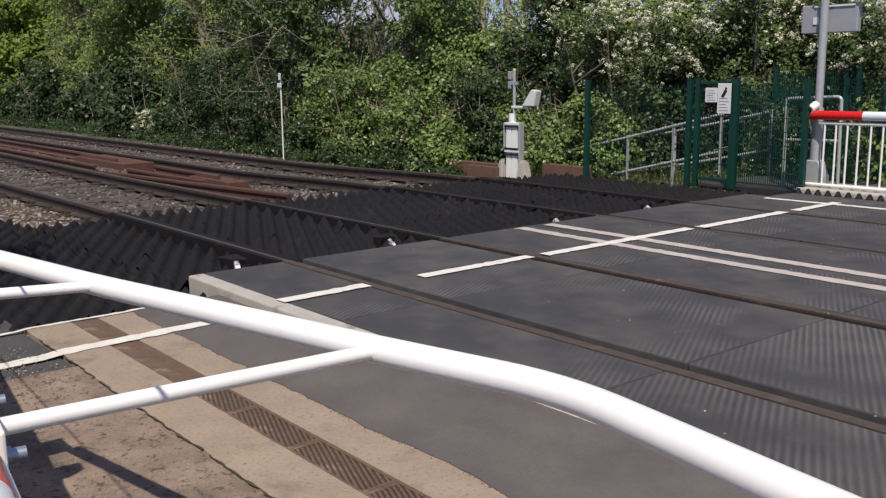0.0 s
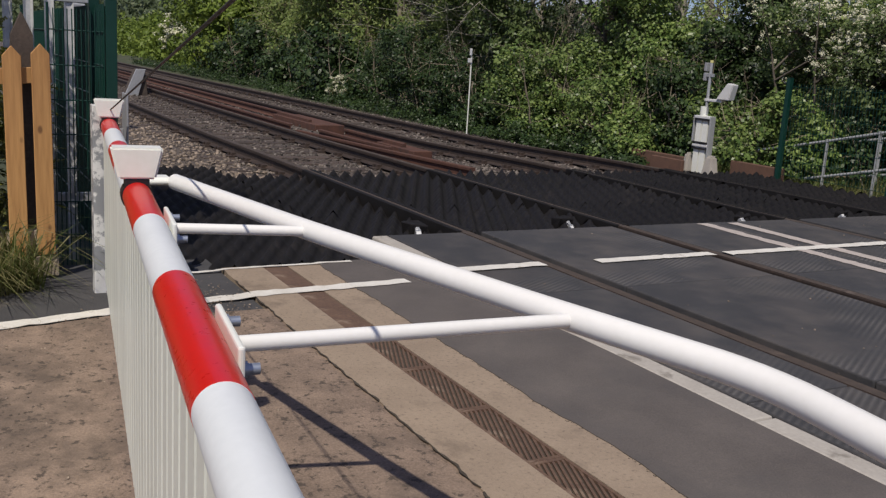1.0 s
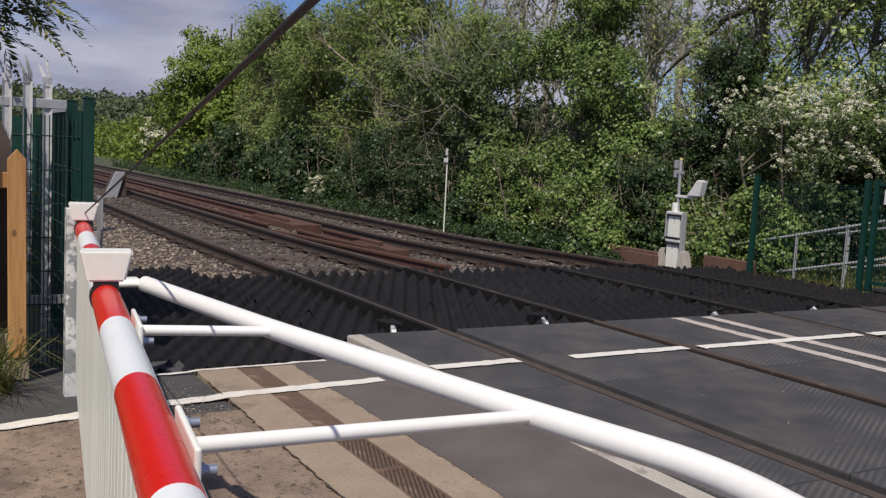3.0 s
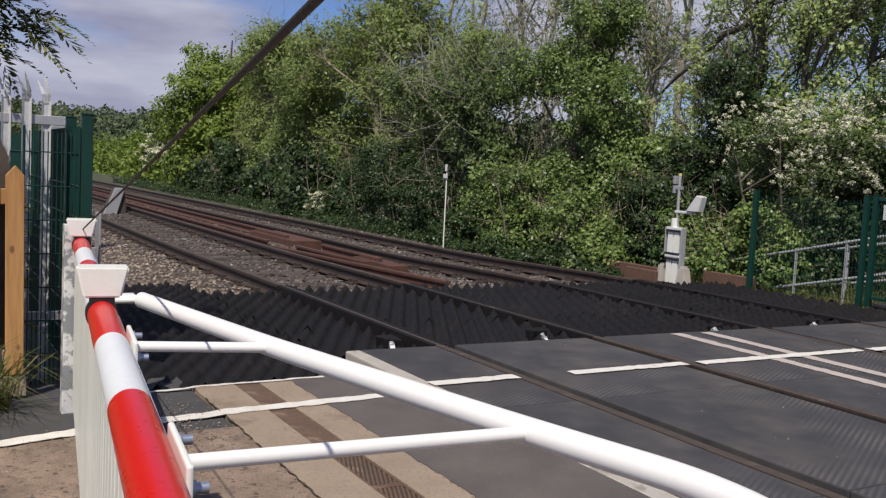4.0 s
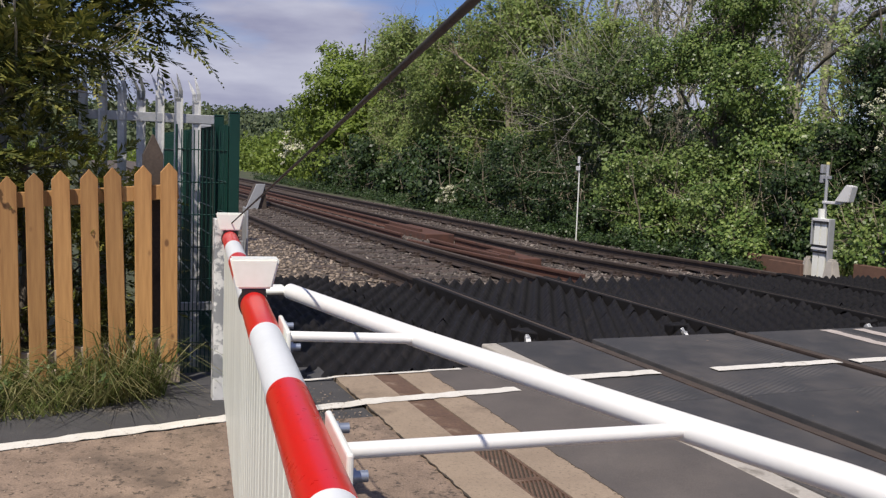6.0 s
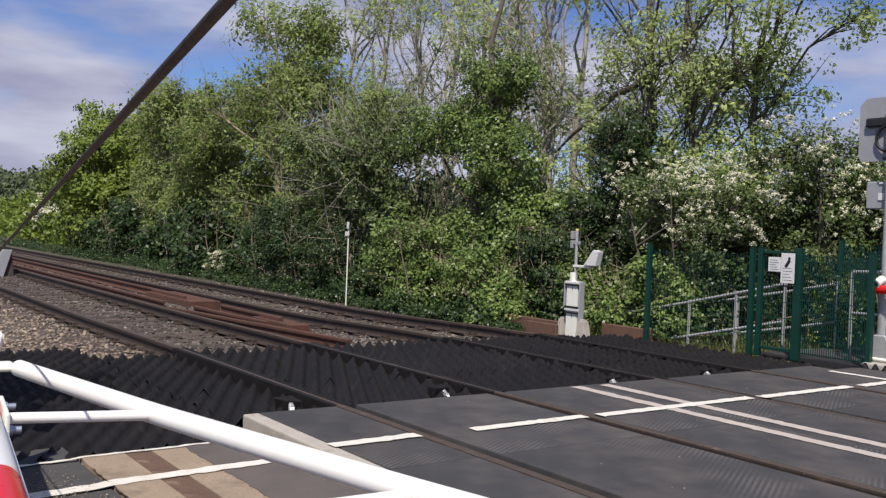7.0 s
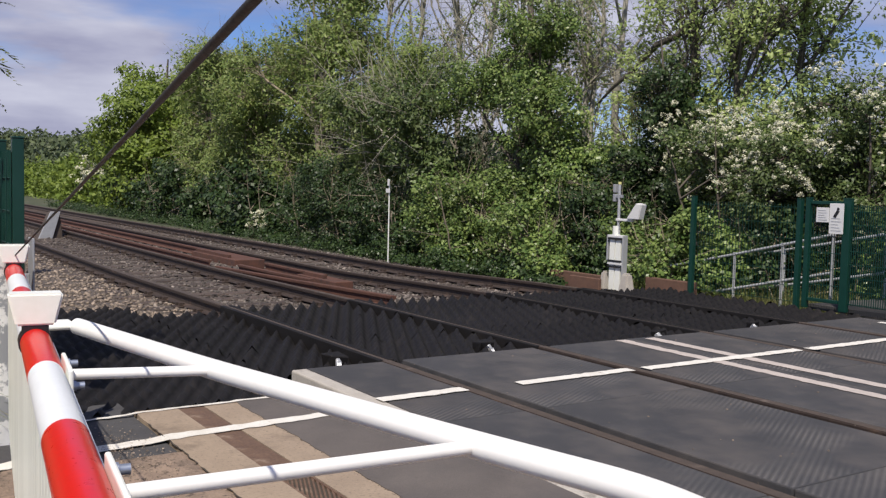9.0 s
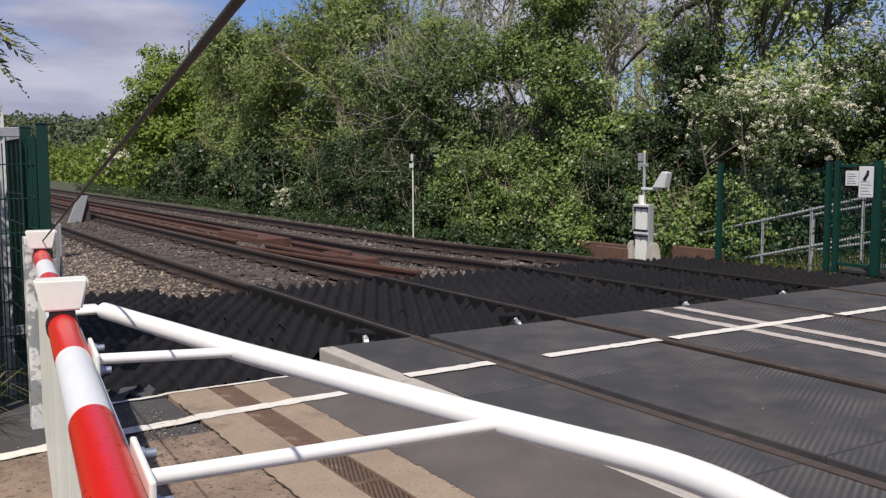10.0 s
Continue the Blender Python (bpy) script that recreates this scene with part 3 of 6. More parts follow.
for y0, y1 in ((-0.66, -0.05), (0.122, 1.375), (1.555, 2.48), (2.486, 3.41), (3.582, 4.835), (5.015, 5.95)):
    smooth_me, ribbed_me = panel_mesh(y1 - y0, "crossing_panel", M_PANEL), panel_mesh(y1 - y0, "crossing_panel", M_PANELRIB)
    off = -1.12
    for i in range(9):
        p_ = part("crossing_panel", smooth_me if i < 2 else ribbed_me, None, deck)
        p_.location = (off + PANEL * i, y0, 0.0015 * noise.noise((i * 3.3, y0, 0)))
bm = bmesh.new()
box(bm, (-1.1, -0.64, -0.26), (RIGHT, 5.9, -0.145))
part("deck_bed", bm, M_SOIL, deck)

# the far approach beyond the crossing
sheet("far_road", span(-0.9, RIGHT, 30), span(5.96, 16, 20), lambda x, y: -0.012 - 0.05 * smooth_step(6, 8, y), M_TARDARK, "dark tarmac road beyond the crossing", "road")


sheet("footpath", span(-2.40, -0.92, 12), span(6.84, 9.4, 12), lambda x, y: -0.045 + 0.01 * noise.noise((x * 3, y * 3, 0)), M_TARDARK, "dark tarmac footpath behind the green gate", "path")


# ---- tracks ----
HEAD = [(-0.035, 0.0), (-0.037, -0.012), (-0.034, -0.036), (-0.010, -0.046), (-0.009, -0.115), (-0.06, -0.130), (-0.066, -0.145),
        (0.066, -0.145), (0.06, -0.130), (0.009, -0.115), (0.010, -0.046), (0.034, -0.036), (0.037, -0.012), (0.035, 0.0)]


def dip(x, track):
    """How far the rails lie below the crossing, away from it."""
    return -(0.03 if track == 0 else 0.09) * smooth_step(-4.4, -9.5, x) if x < -4.4 else 0.0


def rail_path(bm, y, track, x0, x1, section=HEAD, z=0.0, faces=None):
    xs = [x for x in (-78, -60, -45, -35, -28, -22, -17, -13, -11, -9.5, -8.5, -7.5, -6.5, -5.5, -4.4, 0, 15) if x0 < x < x1]
    xs = [x0] + xs + [x1]
    rings = [[bm.verts.new((x, y + u, v + z + dip(x, track))) for u, v in section] for x in xs]
    n = len(section)
    for a, b in zip(rings, rings[1:]):
        for i in range(n):
            f = bm.faces.new((a[i], a[(i + 1) % n], b[(i + 1) % n], b[i]))
            if i == n - 1:
                f.material_index = 1
    bm.faces.new(rings[0])
    bm.faces.new(rings[-1][::-1])
    bmesh.ops.recalc_face_normals(bm, faces=bm.faces[:])


bm = bmesh.new()
rounded(bm, (-0.125, -0.48, -0.13), (0.125, 2.0, 0.0), 0.012)
sleeper_mesh = finish("sleeper", bm, M_SLEEPER)
bm = bmesh.new()
rounded(bm, (-0.09, -0.16, 0.0), (0.09, 0.16, 0.022), 0.006)
for s in (-1, 1):
    box(bm, (-0.07, s * 0.075 - 0.03, 0.02), (0.07, s * 0.075 + 0.03, 0.06))
    tube(bm, [(-0.03, s * 0.115, 0.02), (-0.03, s * 0.115, 0.06)], 0.018, 8)
chair_mesh = finish("rail_chair", bm, M_RAIL)

for k, (ya, yb) in enumerate(((RAILS[0], RAILS[1]), (RAILS[2], RAILS[3]))):
    tr = thing("railway_track", "rusty brown railway track on dark timber sleepers", "track", kind="structure")
    for y in (ya, yb):
        bm = bmesh.new()
        rail_path(bm, y, k, -78, RIGHT, z=-0.002)
        me = finish("rail", bm, M_RAIL)
        me.materials.append(M_RAILTOP)
        part("rail", me, None, tr, "brown steel rail with a dusty head")
    for i in range(84):
        x = -4.62 - 0.66 * i
        z = -0.17 + dip(x, k)
        s = part("sleeper", sleeper_mesh, None, tr)
        s.location = (x + random.uniform(-0.03, 0.03), ya, z)
        if i < 40:
            for y in (ya, yb):
                c = part("rail_chair", chair_mesh, None, tr)
                c.location = (x, y, z + 0.001)

# ballast bed and loose stones
def bed_z(x, y):
    k = 0 if y < 2.5 else 1
    z = -0.185 + dip(x, k)
    z += 0.05 * smooth_step(1.9, 2.4, y) * smooth_step(3.2, 2.7, y)
    z -= 0.14 * smooth_step(-0.9, -2.3, y) + 0.14 * smooth_step(5.9, 7.3, y)
    return z + 0.018 * noise.noise((x * 4, y * 4, 0)) + 0.012 * noise.noise((x * 11, y * 11, 0))


xs, ys = list(np.arange(-30, -4.0, 0.16)), list(np.arange(-2.5, 7.5, 0.16))
xs = [-120, -78, -60, -50, -42, -36, -33] + xs
vs = [(x, y, bed_z(x, y)) for y in ys for x in xs]
w = len(xs)
fs = [(j * w + i, j * w + i + 1, (j + 1) * w + i + 1, (j + 1) * w + i) for j in range(len(ys) - 1) for i in range(w - 1)]
tagged(new("ballast_bed", cloud_mesh("ballast_bed", vs, fs, M_BED)), "grey-brown stone ballast bed of the railway", "ballast", kind="structure")

STONE = np.array([(0, 0, 1), (0.9, 0, 0.35), (0.28, 0.86, 0.35), (-0.73, 0.53, 0.35), (-0.73, -0.53, 0.35), (0.28, -0.86, 0.35),
                  (0.7, 0.5, -0.4), (-0.28, 0.86, -0.4), (-0.9, 0, -0.4), (-0.28, -0.86, -0.4), (0.7, -0.5, -0.4)])
STONE_F = np.array([(0, 1, 2), (0, 2, 3), (0, 3, 4), (0, 4, 5), (0, 5, 1), (1, 6, 2), (2, 7, 3), (3, 8, 4), (4, 9, 5), (5, 10, 1),
                    (2, 6, 7), (3, 7, 8), (4, 8, 9), (5, 9, 10), (1, 10, 6)])


def stones(n, place, size, rng):
    V, F = [], []
    for i in range(n):
        x, y, z = place(rng)
        s = size * rng.uniform(0.55, 1.35)
        a = rng.uniform(0, 6.28)
        c, si = math.cos(a), math.sin(a)
        p = STONE * (rng.uniform(0.7, 1.3), rng.uniform(0.7, 1.2), rng.uniform(0.35, 0.8)) + np.array([[rng.uniform(-0.34, 0.34) for _ in range(3)] for _ in range(11)])
        p = p * s
        q = np.c_[p[:, 0] * c - p[:, 1] * si + x, p[:, 0] * si + p[:, 1] * c + y, p[:, 2] + z]
        V.append(q)
        F.append(STONE_F + 11 * i)
    return np.concatenate(V), np.concatenate(F)


rng = random.Random(5)


def on_bed(r):
    while True:
        x = -4.3 - 24 * r.random() ** 2.1
        y = r.uniform(-0.3, 7.0)
        if all(abs(y - q) > 0.07 for q in RAILS):
            return x, y, bed_z(x, y) + 0.012


def in_cess(r):
    x = -3.9 - 16 * r.random() ** 2.0
    y = r.uniform(-2.3, -0.08)
    return x, y, bed_z(x, y) + 0.012


v, f = stones(11500, on_bed, 0.026, rng)
tagged(new("ballast_stones", cloud_mesh("ballast_stones", v, f, M_BALLASTDARK)), "loose dark oily ballast stones between the rails", "ballast", kind="stuff")
v, f = stones(5800, in_cess, 0.025, rng)
tagged(new("ballast_stones", cloud_mesh("ballast_stones", v, f, M_BALLAST)), "loose buff ballast stones beside the track", "ballast", kind="stuff")

# old rails and plates that lie between the tracks
for y0, x0, x1, z in ((2.86, -40, -11.0, 0.0), (2.05, -40, -11.1, -0.005), (1.76, -9.9, -4.72, 0.0), (2.26, -10.2, -7.3, -0.01), (2.90, -10.6, -8.2, -0.03)):
    bm = bmesh.new()
    sec = HEAD
    rings = [[bm.verts.new((x, y0 + u + (0.36 * (x + 9.9) / 5.1 if y0 == 1.76 else 0), v + z + 0.5 * dip(x, 0) + 0.5 * dip(x, 1))) for u, v in sec] for x in (x0, (x0 + x1) / 2, x1)]
    for a, b in zip(rings, rings[1:]):
        for i in range(len(sec)):
            bm.faces.new((a[i], a[(i + 1) % len(sec)], b[(i + 1) % len(sec)], b[i]))
    bm.faces.new(rings[0])
    bm.faces.new(rings[-1][::-1])
    bmesh.ops.recalc_face_normals(bm, faces=bm.faces[:])
    solid("scrap_rail", bm, M_RUST, "orange-rusted old rail lying between the tracks", "rail", group="scrap rails")
for lo, hi in (((-13.2, 2.40, -0.22), (-10.8, 2.96, -0.05)), ((-8.2, 2.42, -0.2), (-6.9, 2.72, -0.06))):
    bm = bmesh.new()
    rounded(bm, lo, hi, 0.01)
    box(bm, (lo[0] + 0.1, lo[1] + 0.06, hi[2] + 0.001), (hi[0] - 0.5, lo[1] + 0.12, hi[2] + 0.05))
    solid("rusty_plate", bm, M_RUST, "rusted steel plate lying between the tracks", "plate")


# ---- anti-trespass panels ----
def guard_panel(x0, x1, y0, y1, z, pitch, height, skew, seed):
    """Scalloped rubber ridges that run askew over a slab."""
    bm = bmesh.new()
    step = 0.034
    n = round((x1 - x0) / step)
    lo, hi = math.floor((y0 + skew * x0) / (pitch / 4)) - 1, math.ceil((y1 + skew * x1) / (pitch / 4)) + 1
    rows = []
    for i in range(n + 1):
        x = x0 + (x1 - x0) * i / n
        row = []
        for j in range(lo, hi + 1):
            y = j * pitch / 4 - skew * x
            y = min(y1, max(y0, y))
            u = abs(((y + skew * x) / pitch) % 1.0 - 0.5) * 2
            crest = 0.5 + 0.5 * math.cos(math.pi * u)
            wave = 0.52 + 0.48 * abs(math.sin(math.pi * (x / 0.208 + 0.37 * (j // 4 % 5)))) ** 0.7
            row.append(bm.verts.new((x, y, z + height * crest * wave * (1 + 0.22 * noise.noise((x * 6, y * 6, seed))))))
        rows.append(row)
    for a, b in zip(rows, rows[1:]):
        for k in range(len(a) - 1):
            if (a[k].co - a[k + 1].co).length > 1e-4 or (b[k].co - b[k + 1].co).length > 1e-4:
                bm.faces.new((a[k], b[k], b[k + 1], a[k + 1]))
    bmesh.ops.recalc_face_normals(bm, faces=bm.faces[:])
    if sum(f.normal.z for f in bm.faces) < 0:
        bmesh.ops.reverse_faces(bm, faces=bm.faces[:])
    for f in bm.faces:
        f.smooth = True
    loose = [v for v in bm.verts if not v.link_faces]
    bmesh.ops.delete(bm, geom=loose, context="VERTS")
    box(bm, (x0 + 0.003, y0, z - 0.07), (x1 - 0.003, y1, z - 0.002))
    return finish("guard_panel", bm, M_RUBBER)


guards = thing("trespass_guard", "black rubber anti-trespass panels with scalloped ridges", "trespass guard", kind="structure")
for y0, y1, x_near, count, zb in ((-2.44, -0.865, -0.64, 4, -0.12), (-0.865, -0.062, -1.16, 3, -0.12), (0.075, 1.43, -1.16, 3, -0.095), (1.572, 3.392, -1.16, 3, -0.095), (3.535, 4.89, -1.16, 3, -0.10), (5.034, 6.35, -1.0, 3, -0.105)):
    for i in range(count):
        part("guard_panel", guard_panel(x_near - 1.172 * (i + 1), x_near - 1.172 * i - 0.006, y0, y1, zb + 0.006 * noise.noise((i * 5.1, y0, 1)), 0.145, 0.092 if y0 > -0.2 else 0.085, 0.52, i), None, guards)
# rubber seals that hug the rails through the guards
for y in RAILS:
    for a, c in ((-0.066, -0.019), (0.024, 0.072)):
        bm = bmesh.new()
        rounded(bm, (-4.6, y + a, -0.16), (-1.15, y + c, 0.004), 0.006)
        part("rail_seal", bm, M_RUBBER, guards)
bm = bmesh.new()
box(bm, (-5.3, -2.5, -0.36), (-0.66, 6.4, -0.205))
part("guard_bed", bm, M_SOIL, guards)
# kerb piece at the ends of the guards with white scuffs beside each rail
for y in (-0.39, 1.01, 2.93, 4.29):
    near = y < 2
    bm = bmesh.new()
    prism(bm, [(-1.46 if near else -1.30, -0.10), (-1.14, -0.10), (-1.14, -0.03), (-1.22, -0.008), (-1.34 if near else -1.25, 0.004), (-1.46 if near else -1.30, -0.03)], -0.013, 0.016, "y")
    bmesh.ops.subdivide_edges(bm, edges=bm.edges[:], cuts=2)
    for v in bm.verts:
        v.co.y += y - 0.42 * (v.co.x + 1.14)
        v.co += Vector((noise.noise(v.co * 21), noise.noise(v.co * 17 + Vector((5, 0, 0))), noise.noise(v.co * 19))) * 0.016
    solid("white_end_block", bm, M_CHIP, "scuffed white end block beside the rail", "block", group="end blocks")
    # Added black lump that stands in for the dark hole behind the block.
    bm = bmesh.new()
    rounded(bm, (-1.56 if near else -1.36, y + 0.06, -0.09), (-1.42 if near else -1.28, y + 0.20, 0.012), 0.012)
    for v in bm.verts:
        v.co += Vector((noise.noise(v.co * 15), noise.noise(v.co * 13 + Vector((5, 0, 0))), noise.noise(v.co * 11))) * 0.03
    solid("rubber_lump", bm, M_RUBBER, "black lump standing in for the dark hole at the end of the guard", "rubber", group="torn rubber")


def wpart(name, bm, mat, parent, label="", kind=""):
    """A part built in the world's coordinates under a thing that stands elsewhere."""
    ob = part(name, bm, mat, parent, label, kind)
    top = parent
    shift = Vector(parent.location)
    while top.parent:
        top = top.parent
        shift = Vector((0, 0, 0))
    ob.matrix_parent_inverse = Matrix.Translation(-shift)
    return ob


# ---- the near barrier ----
def boom_y(x):
    return -2.699 - 0.119 * (x + 0.244)


BOOM_Z, BOOM_R, TIP, PIVOT = 0.829, 0.041, -0.26, 7.7
ALONG = Vector((-1, 0.119, 0)).normalized()
ACROSS = Vector((0.119, 1, 0)).normalized()
barrier = thing("crossing_barrier", "lowered red and white crossing barrier with a white skirt", "barrier", (PIVOT, boom_y(PIVOT), ROAD_Z))


def boom_at(x, z=BOOM_Z, side=0.0):
    return Vector((x, boom_y(x), z)) + ACROSS * side


edges = [TIP, 0.33, 0.88, 1.42, 1.97, 2.54, 3.13, 3.73, 4.33, 4.93, 5.53, 6.13, 6.73, 7.33, PIVOT]
for i, (a, b) in enumerate(zip(edges, edges[1:])):
    bm = bmesh.new()
    tube(bm, [boom_at(a), boom_at(b)], BOOM_R + (0.0006 if i % 2 == 0 else 0), 32)
    wpart("red_band" if i % 2 == 0 else "white_band", bm, M_RED if i % 2 == 0 else M_BAND, barrier)
# lipped rail along the boom's far side
bm = bmesh.new()
tube(bm, [boom_at(TIP + 0.1, BOOM_Z - 0.012, BOOM_R + 0.004), boom_at(PIVOT, BOOM_Z - 0.012, BOOM_R + 0.004)], 0.006, 8)
wpart("side_rail", bm, M_BAND, barrier)

# skirt: top rail, bottom rail and hanging slats
bm = bmesh.new()
for z in (0.755, 0.03):
    a, b = boom_at(TIP + 0.05, z), boom_at(PIVOT, z)
    tube(bm, [a, b], 0.016, 8)
wpart("skirt_rail", bm, M_SLAT, barrier)
bm = bmesh.new()
rounded(bm, (-0.0485, -0.018, 0.0), (0.0485, 0.018, 0.80), 0.011)
slat = finish("slat", bm, M_SLAT)
x = TIP + 0.08
while x < 6.9:
    s = part("slat", slat, None, barrier)
    s.matrix_parent_inverse = Matrix.Translation(-Vector(barrier.location))
    s.matrix_basis = pose(x, boom_y(x) - 0.01, 0.005, 0, 0, math.degrees(math.atan2(-0.119, 1)))
    x += 0.1
# hangers between boom and skirt
for x in span(TIP + 0.2, 6.8, 10):
    bm = bmesh.new()
    rounded(bm, (-0.012, -0.008, 0.0), (0.012, 0.008, 0.10), 0.002, Matrix.Translation(boom_at(x, 0.725)))
    wpart("hanger", bm, M_GALV, barrier)


def boom_lamp(x, size, lift):
    """White trapezoid lamp housing on a black clamp."""
    c = boom_at(x, BOOM_Z + BOOM_R + lift)
    rot = Matrix.Translation(c) @ pose(0, 0, 0, 0, 0, math.degrees(math.atan2(-0.119, 1)) + 90)
    bm = bmesh.new()
    wt, wb, h, d = 0.085 * size, 0.060 * size, 0.105 * size, 0.045 * size
    b2 = bmesh.new()
    prism(b2, [(-wb, 0), (wb, 0), (wt, h), (-wt, h)], -d, d, "y")
    bmesh.ops.bevel(b2, geom=b2.edges[:], offset=0.006, segments=2, affect="EDGES")
    b2.transform(rot)
    join(bm, b2)
    lamp = wpart("lamp", bm, M_WHITE, barrier, "white warning lamp housing")
    bm = bmesh.new()
    tube(bm, [boom_at(x - 0.035), boom_at(x + 0.035)], BOOM_R + 0.005, 24)
    rounded(bm, (-0.04 * size, -0.035, -0.03 - lift), (0.04 * size, 0.035, 0.002), 0.004, rot)
    wpart("lamp_clamp", bm, M_BLACK, lamp, "black lamp clamp")
    return lamp


boom_lamp(2.0, 0.88, 0.010)
boom_lamp(-0.20, 0.88, 0.005)

# the outrigger tube and its struts
def arc(points, r_bend=0.12, n=6):
    """Points with their inner corners rounded."""
    out = [Vector(points[0])]
    for a, b, c in zip(points, points[1:], points[2:]):
        a, b, c = Vector(a), Vector(b), Vector(c)
        p, q = b + (a - b).normalized() * r_bend, b + (c - b).normalized() * r_bend
        for i in range(n + 1):
            t = i / n
            out.append((1 - t) ** 2 * p + 2 * t * (1 - t) * b + t * t * q)
    out.append(Vector(points[-1]))
    return out


J1, J2, KINK = Vector((2.613, -2.643, 0.826)), Vector((3.500, -2.450, 0.826)), Vector((3.87, -2.358, 0.826))
bm = bmesh.new()
tube(bm, arc([(1.76, -2.80, 0.83), J1, J2, KINK, (4.5, -2.455, 0.826), (5.4, -2.64, 0.826), (6.9, -2.92, 0.826)]), 0.0262, 24)
wpart("outrigger_tube", bm, M_TUBE, barrier, "thick white outrigger tube")
bm = bmesh.new()
rounded(bm, (-0.10, -0.07, -0.005), (0.05, 0.02, 0.005), 0.003, Matrix.Translation((1.72, -2.82, 0.83)))
tube(bm, [boom_at(1.72, side=BOOM_R), (1.74, -2.80, 0.83)], 0.014, 10)
wpart("end_lug", bm, M_WHITE, barrier)


def strut(joint, x):
    a = boom_at(x, side=BOOM_R + 0.012)
    bm = bmesh.new()
    tube(bm, [a, joint], 0.0135, 16)
    st = wpart("strut", bm, M_TUBE, barrier)
    bm = bmesh.new()
    rounded(bm, (-0.12, -0.005, -0.034), (0.12, 0.006, 0.034), 0.004, Matrix.Translation(boom_at(x, side=BOOM_R + 0.006)) @ pose(0, 0, 0, 0, 0, math.degrees(math.atan2(-0.119, 1))))
    wpart("bracket_plate", bm, M_WHITE, st)
    for s in (-0.09, 0.09):
        bm = bmesh.new()
        p = boom_at(x + s, BOOM_Z + (0.01 if s < 0 else -0.01), BOOM_R + 0.010)
        tube(bm, [p, p + ACROSS * 0.010], 0.0125, 6)
        tube(bm, [p + ACROSS * 0.010, p + ACROSS * 0.028], 0.009, 10)
        wpart("bolt", bm, M_ZINC, st, "zinc bolt")


strut(J1, 2.52)
strut(J2, 3.46)
strut(Vector((4.5, -2.455, 0.826)), 4.42)

# tension cable from the tip up past the camera to the mast
bm = bmesh.new()
tube(bm, [(x, -2.695 - 0.1075 * (x + 0.23), 1.154 + 0.12 * (x - 1.825)) for x in (-0.22, 1.0, 2.2, 3.1, 3.7, 4.1, 4.5, 5.6, PIVOT - 0.1)], [0.0034] * 4 + [0.0040] + [0.0047] * 4, 10)
wpart("stay_cable", bm, M_CABLE, barrier, "weathered black stay cable")
bm = bmesh.new()
rounded(bm, (-0.16, -0.14, 0.0), (0.16, 0.14, 1.15), 0.02, Matrix.Translation((PIVOT + 0.12, boom_y(PIVOT), ROAD_Z)))
wpart("machine_housing", bm, M_GREY, barrier)
bm = bmesh.new()
tube(bm, [(PIVOT - 0.1, boom_y(PIVOT) + 0.04, 1.0), (PIVOT - 0.1, boom_y(PIVOT) + 0.04, 1.95)], 0.03, 10)
wpart("stay_mast", bm, M_GALV, barrier)

# rest post at the tip
post = thing("barrier_rest_post", "chipped white steel rest post at the barrier tip", "post", (-0.36, -2.68, ROAD_Z))
bm = bmesh.new()
rounded(bm, (-0.35, -2.775, ROAD_Z - 0.03), (-0.27, -2.695, 0.93), 0.004)
wpart("column", bm, M_CHIP, post)
bm = bmesh.new()
rounded(bm, (-0.44, -2.60, 0.55), (-0.30, -2.59, 0.99), 0.003)
rounded(bm, (-0.40, -2.694, 0.70), (-0.38, -2.601, 0.80), 0.003)
wpart("side_plate", bm, M_GREY, post)

# ---- timber picket fence ----
fence = thing("picket_fence", "new pale-orange pine picket fence with pointed tops", "fence", (-0.72, -3.4, ROAD_Z))
bm = bmesh.new()
prism(bm, [(-0.047, 0), (0.047, 0), (0.047, 1.10), (0.0, 1.155), (-0.047, 1.10)], -0.010, 0.010, "x")
bmesh.ops.bevel(bm, geom=bm.edges[:], offset=0.003, segments=1, affect="EDGES")
picket = finish("picket", bm, M_PINE)
for i in range(22):
    y = -2.972 - 0.1385 * i
    s = part("picket", picket, None, fence)
    s.matrix_parent_inverse = Matrix.Translation(-Vector(fence.location))
    s.matrix_basis = pose(-0.66, y, 0.065 - 0.015 * i + random.uniform(-0.008, 0.008), random.uniform(-0.7, 0.7) + 1.2, random.uniform(-1, 1), 0)
for z in (1.06, 0.17):
    bm = bmesh.new()
    rounded(bm, (-0.735, -6.0, z - 0.04), (-0.685, -2.925, z + 0.045), 0.004)
    bmesh.ops.rotate(bm, cent=(0, -2.85, z), matrix=Matrix.Rotation(radians(4.5), 3, "X"), verts=bm.verts)
    wpart("fence_rail", bm, M_PALEWOOD if z < 0.5 else M_PINE, fence)
bm = bmesh.new()
rounded(bm, (-0.70, -5.0, -0.06), (-0.665, -2.91, 0.05), 0.004)
wpart("gravel_board", bm, M_PALEWOOD, fence, "pale weathered gravel board")
bm = bmesh.new()
prism(bm, [(-0.055, -0.1), (0.055, -0.1), (0.055, 1.26), (0.0, 1.38), (-0.055, 1.26)], -0.05, 0.05, "x")
bm.transform(Matrix.Translation((-0.80, -3.06, 0)))
wpart("end_post", bm, M_OLDWOOD, fence, "old dark pointed timber post")

